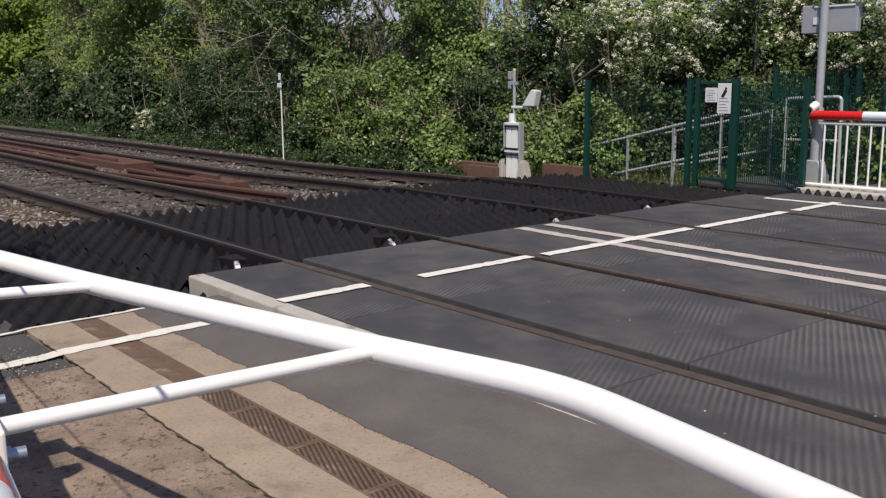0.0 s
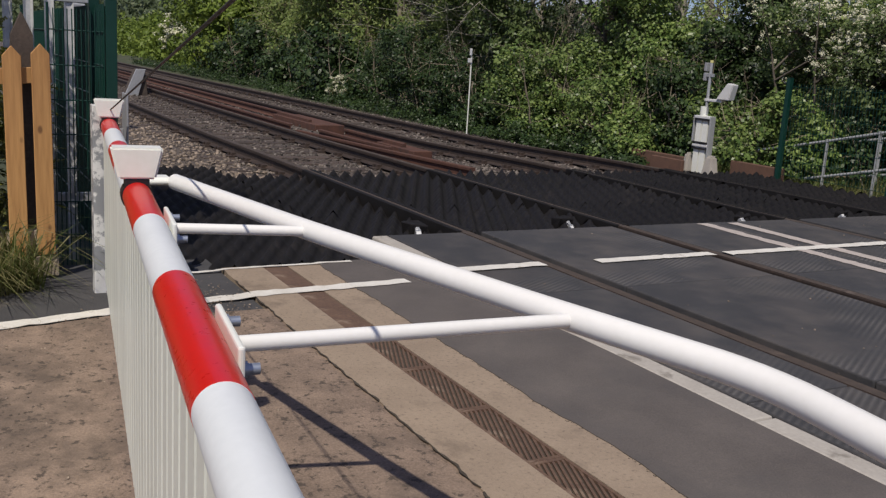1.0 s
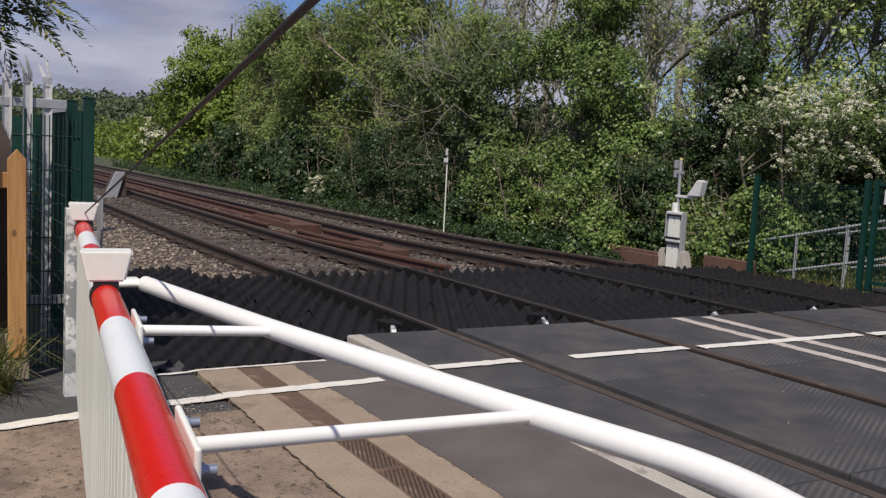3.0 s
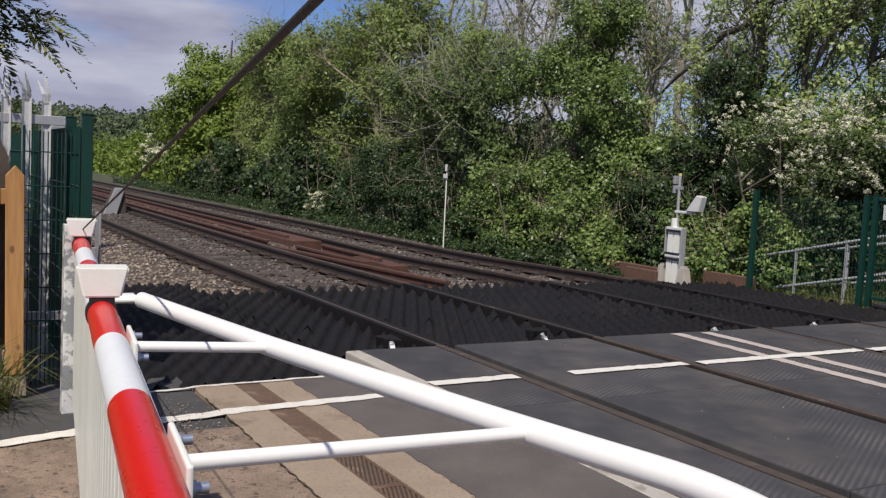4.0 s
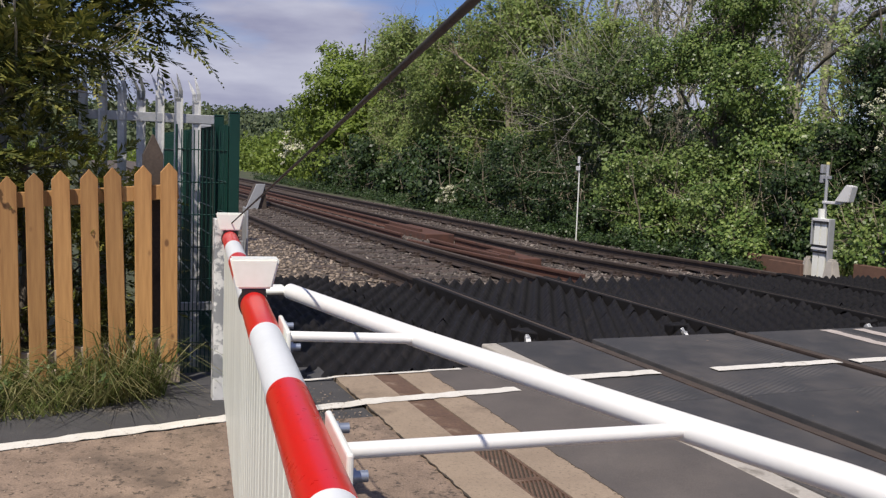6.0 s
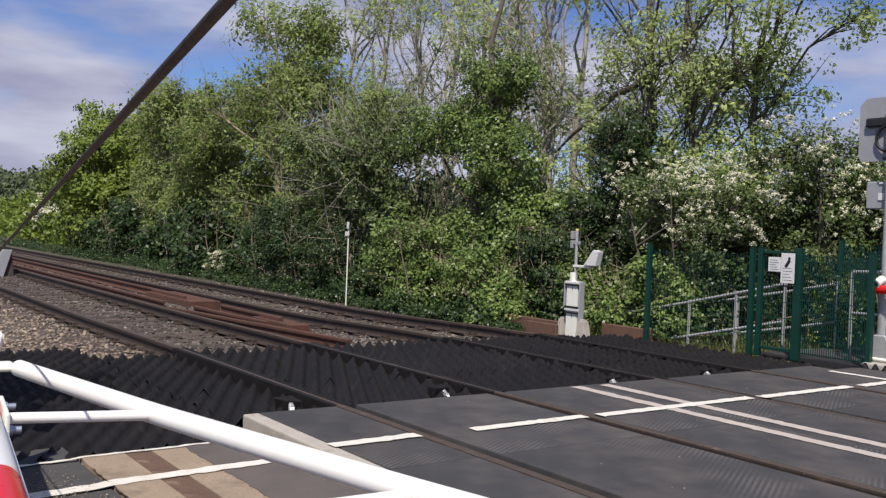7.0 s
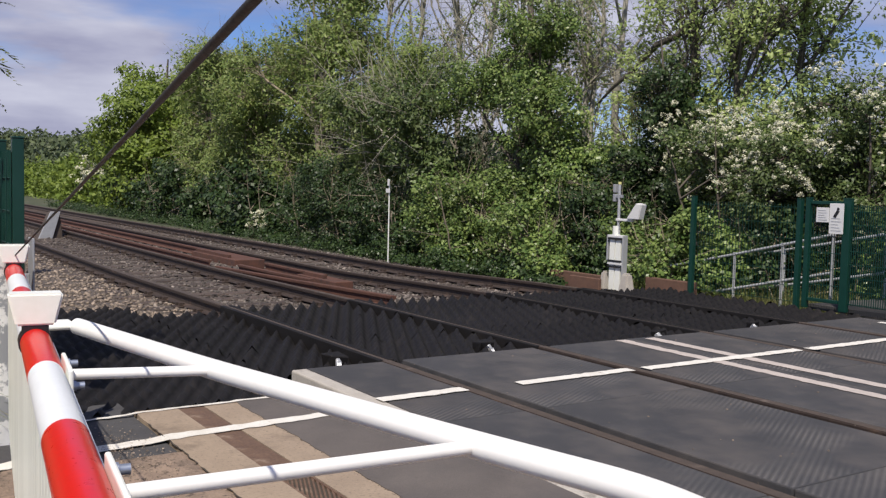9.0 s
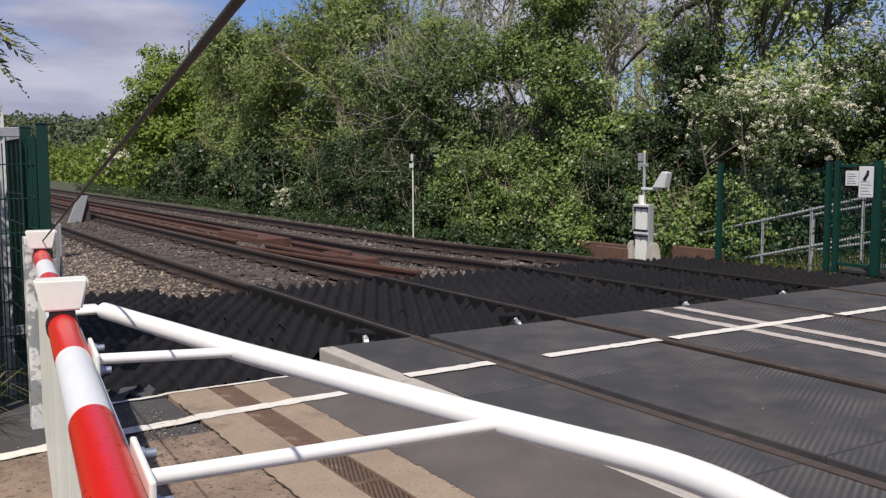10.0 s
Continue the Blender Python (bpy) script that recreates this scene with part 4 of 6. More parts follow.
# ---- palisade fence ----
pal = thing("palisade_fence", "galvanised steel palisade fence with splayed spiked tops", "fence", (-1.5, -4.0, -0.15))
bm = bmesh.new()
prism(bm, [(-0.028, 0), (-0.012, 0.012), (0.012, 0.012), (0.028, 0), (0.028, 0.003), (0.013, 0.016), (-0.013, 0.016), (-0.028, 0.003)], 0, 1.78, "z")
for s, lift in ((-1, 0.10), (1, 0.13)):
    ring = []
    for u, w_, lean_ in ((0.0, 0.013, 0.0), (0.06, 0.013, 0.006), (lift, 0.009, 0.026), (lift + 0.05, 0.0015, 0.048)):
        x_ = s * (0.0135 + 0.10 * max(0.0, u - 0.05)) - 0.30 * max(0.0, u - 0.06)
        ring.append((bm.verts.new((x_ - w_, 0.008 + lean_, 1.765 + u)), bm.verts.new((x_ + w_, 0.008 + lean_, 1.765 + u))))
    for a, b in zip(ring, ring[1:]):
        bm.faces.new((a[0], a[1], b[1], b[0]))
bmesh.ops.solidify(bm, geom=bm.faces[:], thickness=0.003)
pale = finish("pale", bm, M_PALE)
for i in range(24):
    s = part("pale", pale, None, pal)
    s.matrix_parent_inverse = Matrix.Translation(-Vector(pal.location))
    s.matrix_basis = pose(-1.48, -2.735 - 0.116 * i, -0.16 + 0.01 * (i % 3), random.uniform(-0.5, 0.5), 0, 90)
for z in (1.50, 0.25):
    bm = bmesh.new()
    rounded(bm, (-1.53, -5.6, z - 0.03), (-1.49, -2.62, z + 0.03), 0.004)
    wpart("fence_rail", bm, M_GALV, pal)

# ---- green mesh fences ----
def mesh_fence(name, a, b, z0, z1, label, posts=(), vertical=0.05, horizontal=0.2, fold=True, wire=0.0028):
    """Welded mesh between two plan points, with its posts at shares of the way."""
    a, b = Vector((*a, 0)), Vector((*b, 0))
    d = b - a
    n = d.normalized()
    t = thing(name, label, "fence", ((a + b) / 2).to_tuple()[:2] + (z0,))
    bm = bmesh.new()
    k = int(d.length / vertical)
    for i in range(k + 1):
        p = a + n * (i * vertical)
        tube(bm, [p + Vector((0, 0, z0 + 0.04)), p + Vector((0, 0, z1 - 0.03))], wire, 4, False)
    z = z0 + 0.05
    while z < z1 - 0.02:
        off = Vector((-n.y, n.x, 0)) * 0.006
        tube(bm, [a + off + Vector((0, 0, z)), b + off + Vector((0, 0, z))], wire * 1.2, 4, False)
        z += horizontal
    wpart("wire_mesh", bm, M_GREEN, t)
    for s in posts:
        p = a + d * s
        bm = bmesh.new()
        rounded(bm, (p.x - 0.032, p.y - 0.032, z0 - 0.05), (p.x + 0.032, p.y + 0.032, z1 + 0.03), 0.004)
        rounded(bm, (p.x - 0.035, p.y - 0.035, z1 + 0.031), (p.x + 0.035, p.y + 0.035, z1 + 0.042), 0.003)
        wpart("fence_post", bm, M_GREEN, t)
    return t


mesh_fence("green_mesh_fence", (-1.02, -2.56), (-6.4, -2.62), -0.15, 1.50, "dark green welded mesh fence beside the track", (0.004, 0.12, 0.55, 1.0), 0.03, 0.2, True, 0.004)
infill = mesh_fence("green_mesh_fence", (-1.03, -2.90), (-1.02, -2.60), -0.15, 1.45, "dark green welded mesh infill beside the timber fence", (), 0.025, 0.2, True, 0.0045)
for y in (-2.905, -2.60):
    bm = bmesh.new()
    tube(bm, [(-1.03, y, -0.14), (-1.03, y, 1.45)], 0.007, 8)
    wpart("edge_bar", bm, M_GREEN, infill)

# ---- trackside things on the near side ----
# One marker: lit face in pale material, shaded side in dark material.
mk = thing("slanted_marker", "grey slanted trackside marker between the rails, lit and shaded sides set by colour", "marker", (-20.5, 1.07, -0.2))
bm = bmesh.new()
prism(bm, [(0.76, -0.24), (1.10, -0.24), (1.30, 0.47), (1.06, 0.47)], -20.36, -20.30, "x")
bmesh.ops.bevel(bm, geom=bm.edges[:], offset=0.008, segments=1, affect="EDGES")
wpart("plate", bm, M_GALV, mk, "slanted plate, coloured pale grey as the lit face")
bm = bmesh.new()
prism(bm, [(0.80, -0.24), (1.37, -0.24), (1.29, 0.45), (1.08, 0.45)], -20.85, -20.362, "x")
bmesh.ops.bevel(bm, geom=bm.edges[:], offset=0.012, segments=1, affect="EDGES")
wpart("block", bm, M_OLDWOOD, mk, "block coloured dark as the shaded side")

sig = thing("trackside_signal", "small grey signal head on a post beside the track", "signal", (-10.6, -1.55, -0.2))
bm = bmesh.new()
tube(bm, [(-10.6, -1.55, -0.3), (-10.6, -1.55, 1.75)], 0.04, 10)
wpart("pole", bm, M_GALV, sig)
bm = bmesh.new()
rounded(bm, (-10.68, -1.66, 1.15), (-10.5, -1.44, 1.72), 0.02)
wpart("signal_head", bm, M_GREY, sig)

# ---- the far side of the crossing ----
FAR = 6.75
mesh_fence("green_mesh_fence", (-4.255, FAR), (-2.52, FAR + 0.01), -0.08, 1.24, "dark green welded mesh fence beyond the tracks", (0.0, 1.0), 0.05, 0.2, True, 0.0034)
gate = mesh_fence("green_mesh_gate", (-2.385, FAR), (-1.86, FAR + 0.02), -0.03, 1.26, "dark green mesh gate beside the far road", (0.0, 0.96, 1.03), 0.036, 0.2, True, 0.005)
for z in (0.03, 1.24):
    bm = bmesh.new()
    rounded(bm, (-2.35, FAR - 0.02, z - 0.02), (-1.92, FAR + 0.03, z + 0.02), 0.004)
    wpart("gate_bar", bm, M_GREEN, gate)
mesh_fence("green_mesh_fence", (-1.82, FAR + 0.02), (-0.885, FAR - 0.03), -0.03, 1.25, "dark green close-meshed fence panel beside the gate", (1.0,), 0.030, 0.16, True, 0.006)
mesh_fence("green_mesh_fence", (-0.86, FAR + 0.45), (-0.80, FAR + 3.2), -0.05, 1.32, "dark green mesh fence along the footway", (0.5, 1.0))
mesh_fence("green_mesh_fence", (-2.45, FAR + 1.9), (-1.30, FAR + 2.0), -0.05, 1.40, "dark green mesh fence behind the gate", (0.0, 0.86, 1.0), 0.032, 0.16, True, 0.006)


def notice(x, z0, z1, w, mark):
    t = thing("notice", "white notice plate on the green gate", "sign", (x, FAR - 0.05, z0))
    bm = bmesh.new()
    rounded(bm, (x - w / 2, FAR - 0.06, z0), (x + w / 2, FAR - 0.052, z1), 0.002)
    wpart("plate", bm, M_SIGN, t)
    bm = bmesh.new()
    n = 5
    for i in range(n):
        z = z0 + (z1 - z0) * (0.1 + 0.1 * i if mark else 0.15 + 0.16 * i)
        rounded(bm, (x - w * 0.36, FAR - 0.0635, z), (x + w * (0.36 - 0.1 * (i % 3)), FAR - 0.061, z + 0.005), 0.001)
    wpart("lettering_bar", bm, M_GREY, t, "unreadable grey lines of writing")
    if mark:
        bm = bmesh.new()
        zc = z0 + (z1 - z0) * 0.66
        rounded(bm, (-0.02, -0.002, -0.05), (0.02, 0.002, 0.05), 0.002, Matrix.Translation((x, FAR - 0.063, zc)) @ pose(0, 0, 0, 0, 32, 0))
        tube(bm, [(x + 0.022, FAR - 0.064, zc + 0.06), (x + 0.022, FAR - 0.062, zc + 0.06)], 0.018, 12)
        wpart("symbol", bm, M_BLACK, t, "plain black symbol shape")


notice(-2.152, 1.00, 1.18, 0.175, False)
notice(-1.963, 0.865, 1.235, 0.19, True)


def handrail(name, pts, low, at, r=0.021):
    """Galvanised two-rail handrail along plan points with heights."""
    t = thing(name, "galvanised tube handrail of the footpath ramp", "handrail", (pts[0][0], pts[0][1], pts[0][2] - 0.9))
    for dz in (0.0, -low):
        bm = bmesh.new()
        tube(bm, [Vector(p) + Vector((0, 0, dz)) for p in pts], r, 10)
        wpart("rail", bm, M_GALV, t)
    for s in at:
        i = min(int(s), len(pts) - 2)
        p = Vector(pts[i]).lerp(Vector(pts[i + 1]), s - i)
        bm = bmesh.new()
        tube(bm, [(p.x, p.y, p.z), (p.x, p.y, p.z - 0.98)], r, 10)
        tube(bm, [(p.x, p.y, p.z - 0.012), (p.x, p.y, p.z + 0.028)], r + 0.008, 10)
        wpart("upright", bm, M_GALV, t)


handrail("handrail", [(-5.3, 7.45, 0.18), (-4.08, 7.45, 0.45), (-3.27, 7.45, 0.64), (-2.50, 7.45, 0.82)], 0.50, (1.0, 2.0, 3.0))
handrail("handrail", [(-4.62, 8.25, 0.36), (-3.1, 8.25, 0.66), (-2.25, 8.25, 0.84)], 0.52, (0.0, 0.52, 2.0))
hoop = thing("hoop_barrier", "galvanised tube hoop barrier on the footpath", "barrier", (-1.1, 7.3, -0.05))
bm = bmesh.new()
tube(bm, arc([(-1.46, 7.3, -0.1), (-1.48, 7.3, 1.04), (-0.77, 7.3, 1.07), (-0.75, 7.3, -0.1)], 0.06), 0.021, 10)
tube(bm, [(-1.47, 7.3, 0.535), (-0.76, 7.3, 0.55)], 0.018, 10)
wpart("frame", bm, M_GALV, hoop)

# mast with the backs of the road lights, and the far barrier
MX, MY = -0.86, 6.95
mast = thing("light_mast", "galvanised mast carrying the backs of the road warning lights", "signal mast", (MX, MY, -0.02))
bm = bmesh.new()
tube(bm, [(MX, MY, -0.02), (MX, MY, 0.95)], 0.062, 18)
tube(bm, [(MX, MY, 0.90), (MX, MY, 3.12)], 0.046, 18)
wpart("pole", bm, M_GALV, mast)
bm = bmesh.new()
b2 = bmesh.new()
prism(b2, [(-0.42, 2.36), (0.95, 2.36), (1.0, 2.41), (1.0, 3.06), (0.95, 3.11), (-0.38, 3.11), (-0.46, 3.03), (-0.46, 2.42)], 0.10, 0.115, "y")
b2.transform(Matrix.Translation((MX, MY, 0)))
join(bm, b2)
board = wpart("backboard", bm, M_GREY, mast, "grey backboard of the warning lights")
bm = bmesh.new()
rounded(bm, (MX - 0.36, MY + 0.045, 2.76), (MX + 0.9, MY + 0.099, 2.87), 0.02)
rounded(bm, (MX + 0.05, MY + 0.03, 2.42), (MX + 0.21, MY + 0.099, 2.98), 0.02)
rounded(bm, (MX + 0.02, MY + 0.02, 2.93), (MX + 0.27, MY + 0.099, 3.02), 0.02)
tube(bm, [(MX + 0.14, MY - 0.02, 2.46), (MX + 0.14, MY - 0.02, 2.90)], 0.035, 10)
housing = wpart("lamp_housing", bm, M_BLACK, board, "black lamp housing")
for hx, hz, wide in ((-0.08, 2.62, 0.14), (0.45, 2.68, 0.15)):
    bm = bmesh.new()
    ring = [(MX + hx + wide * math.cos(a), MY + 0.06, hz + 0.15 * math.sin(a)) for a in (2 * math.pi * i / 24 for i in range(25))]
    tube(bm, ring, 0.018, 8)
    wpart("lamp_hood", bm, M_BLACK, board, "black lamp hood")
bm = bmesh.new()
rounded(bm, (MX - 0.07, MY - 0.07, 2.36), (MX + 0.55, MY + 0.07, 2.40), 0.01)
wpart("clamp", bm, M_BLACK, mast)
bm = bmesh.new()
rounded(bm, (MX - 0.32, MY + 0.07, 1.80), (MX + 0.36, MY + 0.16, 2.12), 0.012)
wpart("sign_box", bm, M_GREY, mast, "grey back of a sign box")
bm = bmesh.new()
rounded(bm, (MX - 0.17, MY + 0.058, 1.90), (MX - 0.09, MY + 0.068, 1.98), 0.002)
rounded(bm, (MX - 0.16, MY + 0.055, 2.09), (MX + 0.33, MY + 0.069, 2.11), 0.002)
wpart("sticker", bm, M_SIGN, mast)

fbar = thing("far_crossing_barrier", "lowered red and white barrier with white pales across the far road", "barrier", (MX + 0.2, MY - 0.1, -0.03))
edges = [MX - 0.03, -0.24, 0.36, 0.96, 1.56, 2.16, 2.76, 3.36, 3.96, 4.56, 5.16, 5.42]
for i, (a, b) in enumerate(zip(edges, edges[1:])):
    bm = bmesh.new()
    tube(bm, [(a, MY - 0.14, 0.87), (b, MY - 0.14, 0.87)], 0.052, 18)
    wpart("red_band" if i % 2 == 0 else "white_band", bm, M_RED if i % 2 == 0 else M_BAND, fbar)
bm = bmesh.new()
tube(bm, [(MX + 0.1, MY - 0.14, 0.78), (5.4, MY - 0.14, 0.78)], 0.018, 8)
tube(bm, [(MX - 0.05, MY - 0.14, 0.07), (5.4, MY - 0.14, 0.07)], 0.02, 8)
wpart("skirt_rail", bm, M_WHITE, fbar)
bm = bmesh.new()
tube(bm, [(0, 0, 0.07), (0, 0, 0.78)], 0.012, 8)
bar = finish("pale", bm, M_WHITE)
for i in range(44):
    s = part("pale", bar, None, fbar)
    s.matrix_parent_inverse = Matrix.Translation(-Vector(fbar.location))
    s.matrix_basis = pose(MX + 0.17 + 0.135 * i, MY - 0.14, 0)
bm = bmesh.new()
prism(bm, [(MX - 0.075, 0.036), (MX + 0.15, 0.036), (MX + 0.14, 0.16), (MX + 0.075, 0.34), (MX - 0.075, 0.34)], MY - 0.075, MY + 0.075, "y")
bmesh.ops.bevel(bm, geom=bm.edges[:], offset=0.01, segments=1, affect="EDGES")
wpart("machine_foot", bm, M_GALV, fbar, "galvanised cast foot")
bm = bmesh.new()
tube(bm, [(MX + 0.0, MY - 0.2, 0.93), (MX + 0.0, MY - 0.06, 0.98)], 0.05, 16)
tip_lamp = wpart("tip_lamp", bm, M_WHITE, fbar)
bm = bmesh.new()
tube(bm, [(MX - 0.005, MY - 0.212, 0.927), (MX - 0.003, MY - 0.198, 0.933)], 0.036, 16)
wpart("lens", bm, M_BLACK, tip_lamp, "dark lens")
bm = bmesh.new()
rounded(bm, (MX - 0.06, MY - 0.30, -0.12), (6.0, MY + 0.45, 0.035), 0.02)
solid("concrete_plinth", bm, M_BEAM, "pale worn concrete plinth under the far barrier", "plinth")
for i in range(9):
    bm = bmesh.new()
    b2 = bmesh.new()
    bmesh.ops.create_cone(b2, segments=8, radius1=0.045, radius2=0.014, depth=0.06, cap_ends=True)
    b2.transform(Matrix.Translation((MX + 0.02 + 0.12 * i, MY - 0.37, 0.01)))
    join(bm, b2)
    solid("rubber_stud", bm, M_RUBBER, "small black rubber stud beside the plinth", "stud", group="rubber studs")

# obstacle detector cabinet
CX, CY = -5.79, 6.75
det = thing("detector_stand", "pale grey detector stand with a tilted box and thin pole", "detector", (CX, CY, -0.22))
for dx in (-0.055, 0.075):
    bm = bmesh.new()
    prism(bm, [(-0.055, -0.045), (0.055, -0.045), (0.055, -0.02), (0.02, -0.02), (0.02, 0.045), (-0.02, 0.045), (-0.02, -0.02), (-0.055, -0.02)], -0.22, 0.62, "z")
    bm.transform(Matrix.Translation((CX + dx, CY, 0)))
    wpart("channel_post", bm, M_WHITE, det)
for z in (0.175, 0.60):
    bm = bmesh.new()
    rounded(bm, (CX - 0.14, CY - 0.062, z), (CX + 0.17, CY + 0.06, z + 0.040), 0.006)
    wpart("cross_bar", bm, M_SIGN, det)
for z in (0.135, 0.225, 0.572):
    bm = bmesh.new()
    rounded(bm, (CX - 0.135, CY - 0.07, z), (CX + 0.16, CY + 0.052, z + 0.026), 0.004)
    wpart("strap", bm, M_BLACK, det, "black strap round the posts")
for s in (-0.15, 0.19):
    bm = bmesh.new()
    rounded(bm, (CX + s - 0.028, CY - 0.05, 0.0 if s > 0 else 0.24), (CX + s, CY + 0.05, 0.64), 0.005)
    wpart("side_plate", bm, M_GALV, det)
bm = bmesh.new()
tube(bm, [(CX - 0.02, CY, 0.62), (CX - 0.02, CY, 0.78)], 0.06, 12)
wpart("cap", bm, M_WHITE, det)
bm = bmesh.new()
tube(bm, [(CX + 0.02, CY, 0.66), (CX + 0.02, CY, 1.43)], 0.024, 12)
wpart("pole", bm, M_GALV, det)
bm = bmesh.new()
tube(bm, [(CX + 0.02, CY, 1.432), (CX + 0.02, CY, 1.47)], 0.027, 12)
wpart("pole_cap", bm, M_YELLOW, det)
bm = bmesh.new()
rounded(bm, (CX - 0.10, CY - 0.03, 1.30), (CX - 0.045, CY + 0.04, 1.43), 0.008)
rounded(bm, (CX - 0.10, CY - 0.03, 1.16), (CX - 0.045, CY + 0.04, 1.28), 0.008)
rounded(bm, (CX - 0.05, CY - 0.02, 1.22), (CX + 0.09, CY + 0.02, 1.27), 0.004)
wpart("twin_sensor", bm, M_GREY, det)
bm = bmesh.new()
b2 = bmesh.new()
prism(b2, [(CX + 0.24, 0.90), (CX + 0.50, 0.90), (CX + 0.56, 1.13), (CX + 0.44, 1.15)], CY - 0.06, CY + 0.06, "y")
bmesh.ops.bevel(b2, geom=b2.edges[:], offset=0.01, segments=2, affect="EDGES")
join(bm, b2)
rounded(bm, (CX - 0.02, CY - 0.03, 0.86), (CX + 0.34, CY + 0.03, 0.90), 0.008)
wpart("tilted_box", bm, M_SIGN, det, "pale grey tilted detector box")
for s, w_ in ((-0.24, 0.07), (0.24, 0.12)):
    bm = bmesh.new()
    b2 = bmesh.new()
    box(b2, (-w_, -0.09, -0.25), (w_, 0.09, 0.06))
    for v in b2.verts:
        if v.co.z > 0:
            v.co.x *= 0.6
            v.co.y *= 0.7
    bmesh.ops.bevel(b2, geom=b2.edges[:], offset=0.03, segments=2, affect="EDGES")
    b2.transform(Matrix.Translation((CX + s, CY, 0)))
    join(bm, b2)
    wpart("concrete_foot", bm, M_BEAM, det)

# slim white pole by the track, low timber walls
wp = thing("marker_pole", "slim white marker pole beside the far track", "pole", (-12.2, 6.3, -0.25))
bm = bmesh.new()
tube(bm, [(-12.2, 6.3, -0.4), (-12.2, 6.3, 1.46)], 0.014, 10)
wpart("pole", bm, M_WHITE, wp)
bm = bmesh.new()
rounded(bm, (-12.29, 6.265, 1.18), (-12.13, 6.28, 1.27), 0.004)
rounded(bm, (-12.23, 6.265, 1.33), (-12.16, 6.28, 1.47), 0.004)
wpart("plate", bm, M_SIGN, wp)
for lo, hi in (((-5.35, 6.95, -0.35), (-4.4, 7.05, 0.02)), ((-7.6, 6.9, -0.35), (-5.9, 7.0, -0.05)), ((-6.6, 6.5, -0.3), (-5.9, 6.56, -0.05))):
    bm = bmesh.new()
    rounded(bm, lo, hi, 0.01)
    solid("timber_edging", bm, M_BROWNWOOD, "low red-brown timber edging beyond the track", "edging")


# ---- plants ----
def leaf_cloud(centres, per, spread, size, rng, droop=0.0, slim=0.55, flat=0.75, sprig=None, out=None):
    """Four-cornered leaves on the domed skins of clumps, drawn out along sprigs: arrays of corners and faces."""
    centres = np.asarray(centres)
    c = np.repeat(centres, per, axis=0)
    n = len(c)
    d = rng.normal(0, 1, (n, 3)) + np.array((0.0, 0.0, 0.55))
    if out is not None:
        d += np.repeat(out, per, axis=0) * 0.9
    d /= np.linalg.norm(d, axis=1)[:, None] + 1e-9
    girth = np.repeat(rng.uniform(0.6, 1.35, len(centres)), per)[:, None]
    p = c + d * girth * (spread * (0.35 + 0.95 * rng.random(n) ** 0.7))[:, None] * np.array([1.0, 1.0, flat])
    if sprig is not None:
        p += np.repeat(sprig, per, axis=0) * rng.uniform(-0.4, 1.0, n)[:, None]
    # leaves face outwards from their clump, and partly to the light
    face = d * 1.1 + rng.normal(0, 0.5, (n, 3)) + np.array((0.20, -0.25, 0.35))
    a = np.cross(face, rng.normal(0, 1, (n, 3)))
    a[:, 2] -= droop
    a /= np.linalg.norm(a, axis=1)[:, None] + 1e-9
    b = np.cross(face, a)
    b /= np.linalg.norm(b, axis=1)[:, None] + 1e-9
    s = (size * rng.uniform(0.55, 1.25, n))[:, None]
    a, b = a * s * 0.5, b * s * 0.5 * slim
    v = np.empty((n, 4, 3))
    v[:, 0], v[:, 1], v[:, 2], v[:, 3] = p - a, p - a * 0.1 + b, p + a, p - a * 0.1 - b
    return v.reshape(-1, 3), np.arange(n * 4).reshape(n, 4)


def clump_centres(lobes, n, rng, hollow=0.45, voids=0.0, seed=0):
    """Places near the uneven skins of ellipsoids, with empty pockets between them."""
    lobes = np.asarray(lobes)
    w = (lobes[:, 3] * lobes[:, 4] * lobes[:, 5]) ** 0.8
    m = int(n * 1.7)
    pick = rng.choice(len(lobes), m, p=w / w.sum())
    d = rng.normal(0, 1, (m, 3))
    d /= np.linalg.norm(d, axis=1)[:, None]
    r = hollow + (1 - hollow) * rng.random(m) ** 0.6
    r *= np.array([1 + 0.55 * noise.noise(Vector(q) * 2.1 + Vector((int(k) * 7.3, seed, 0))) for q, k in zip(d, pick)])
    c = lobes[pick, :3] + d * lobes[pick, 3:] * r[:, None]
    size = float(lobes[:, 3].mean())
    solid_here = np.array([noise.noise(Vector(q) * (1.5 / size) + Vector((0, seed * 3.1, 0))) for q in c])
    keep = np.argsort(-solid_here + rng.normal(0, 0.12, m))[:n]
    keep = rng.permutation(keep)
    return c[keep], pick[keep]


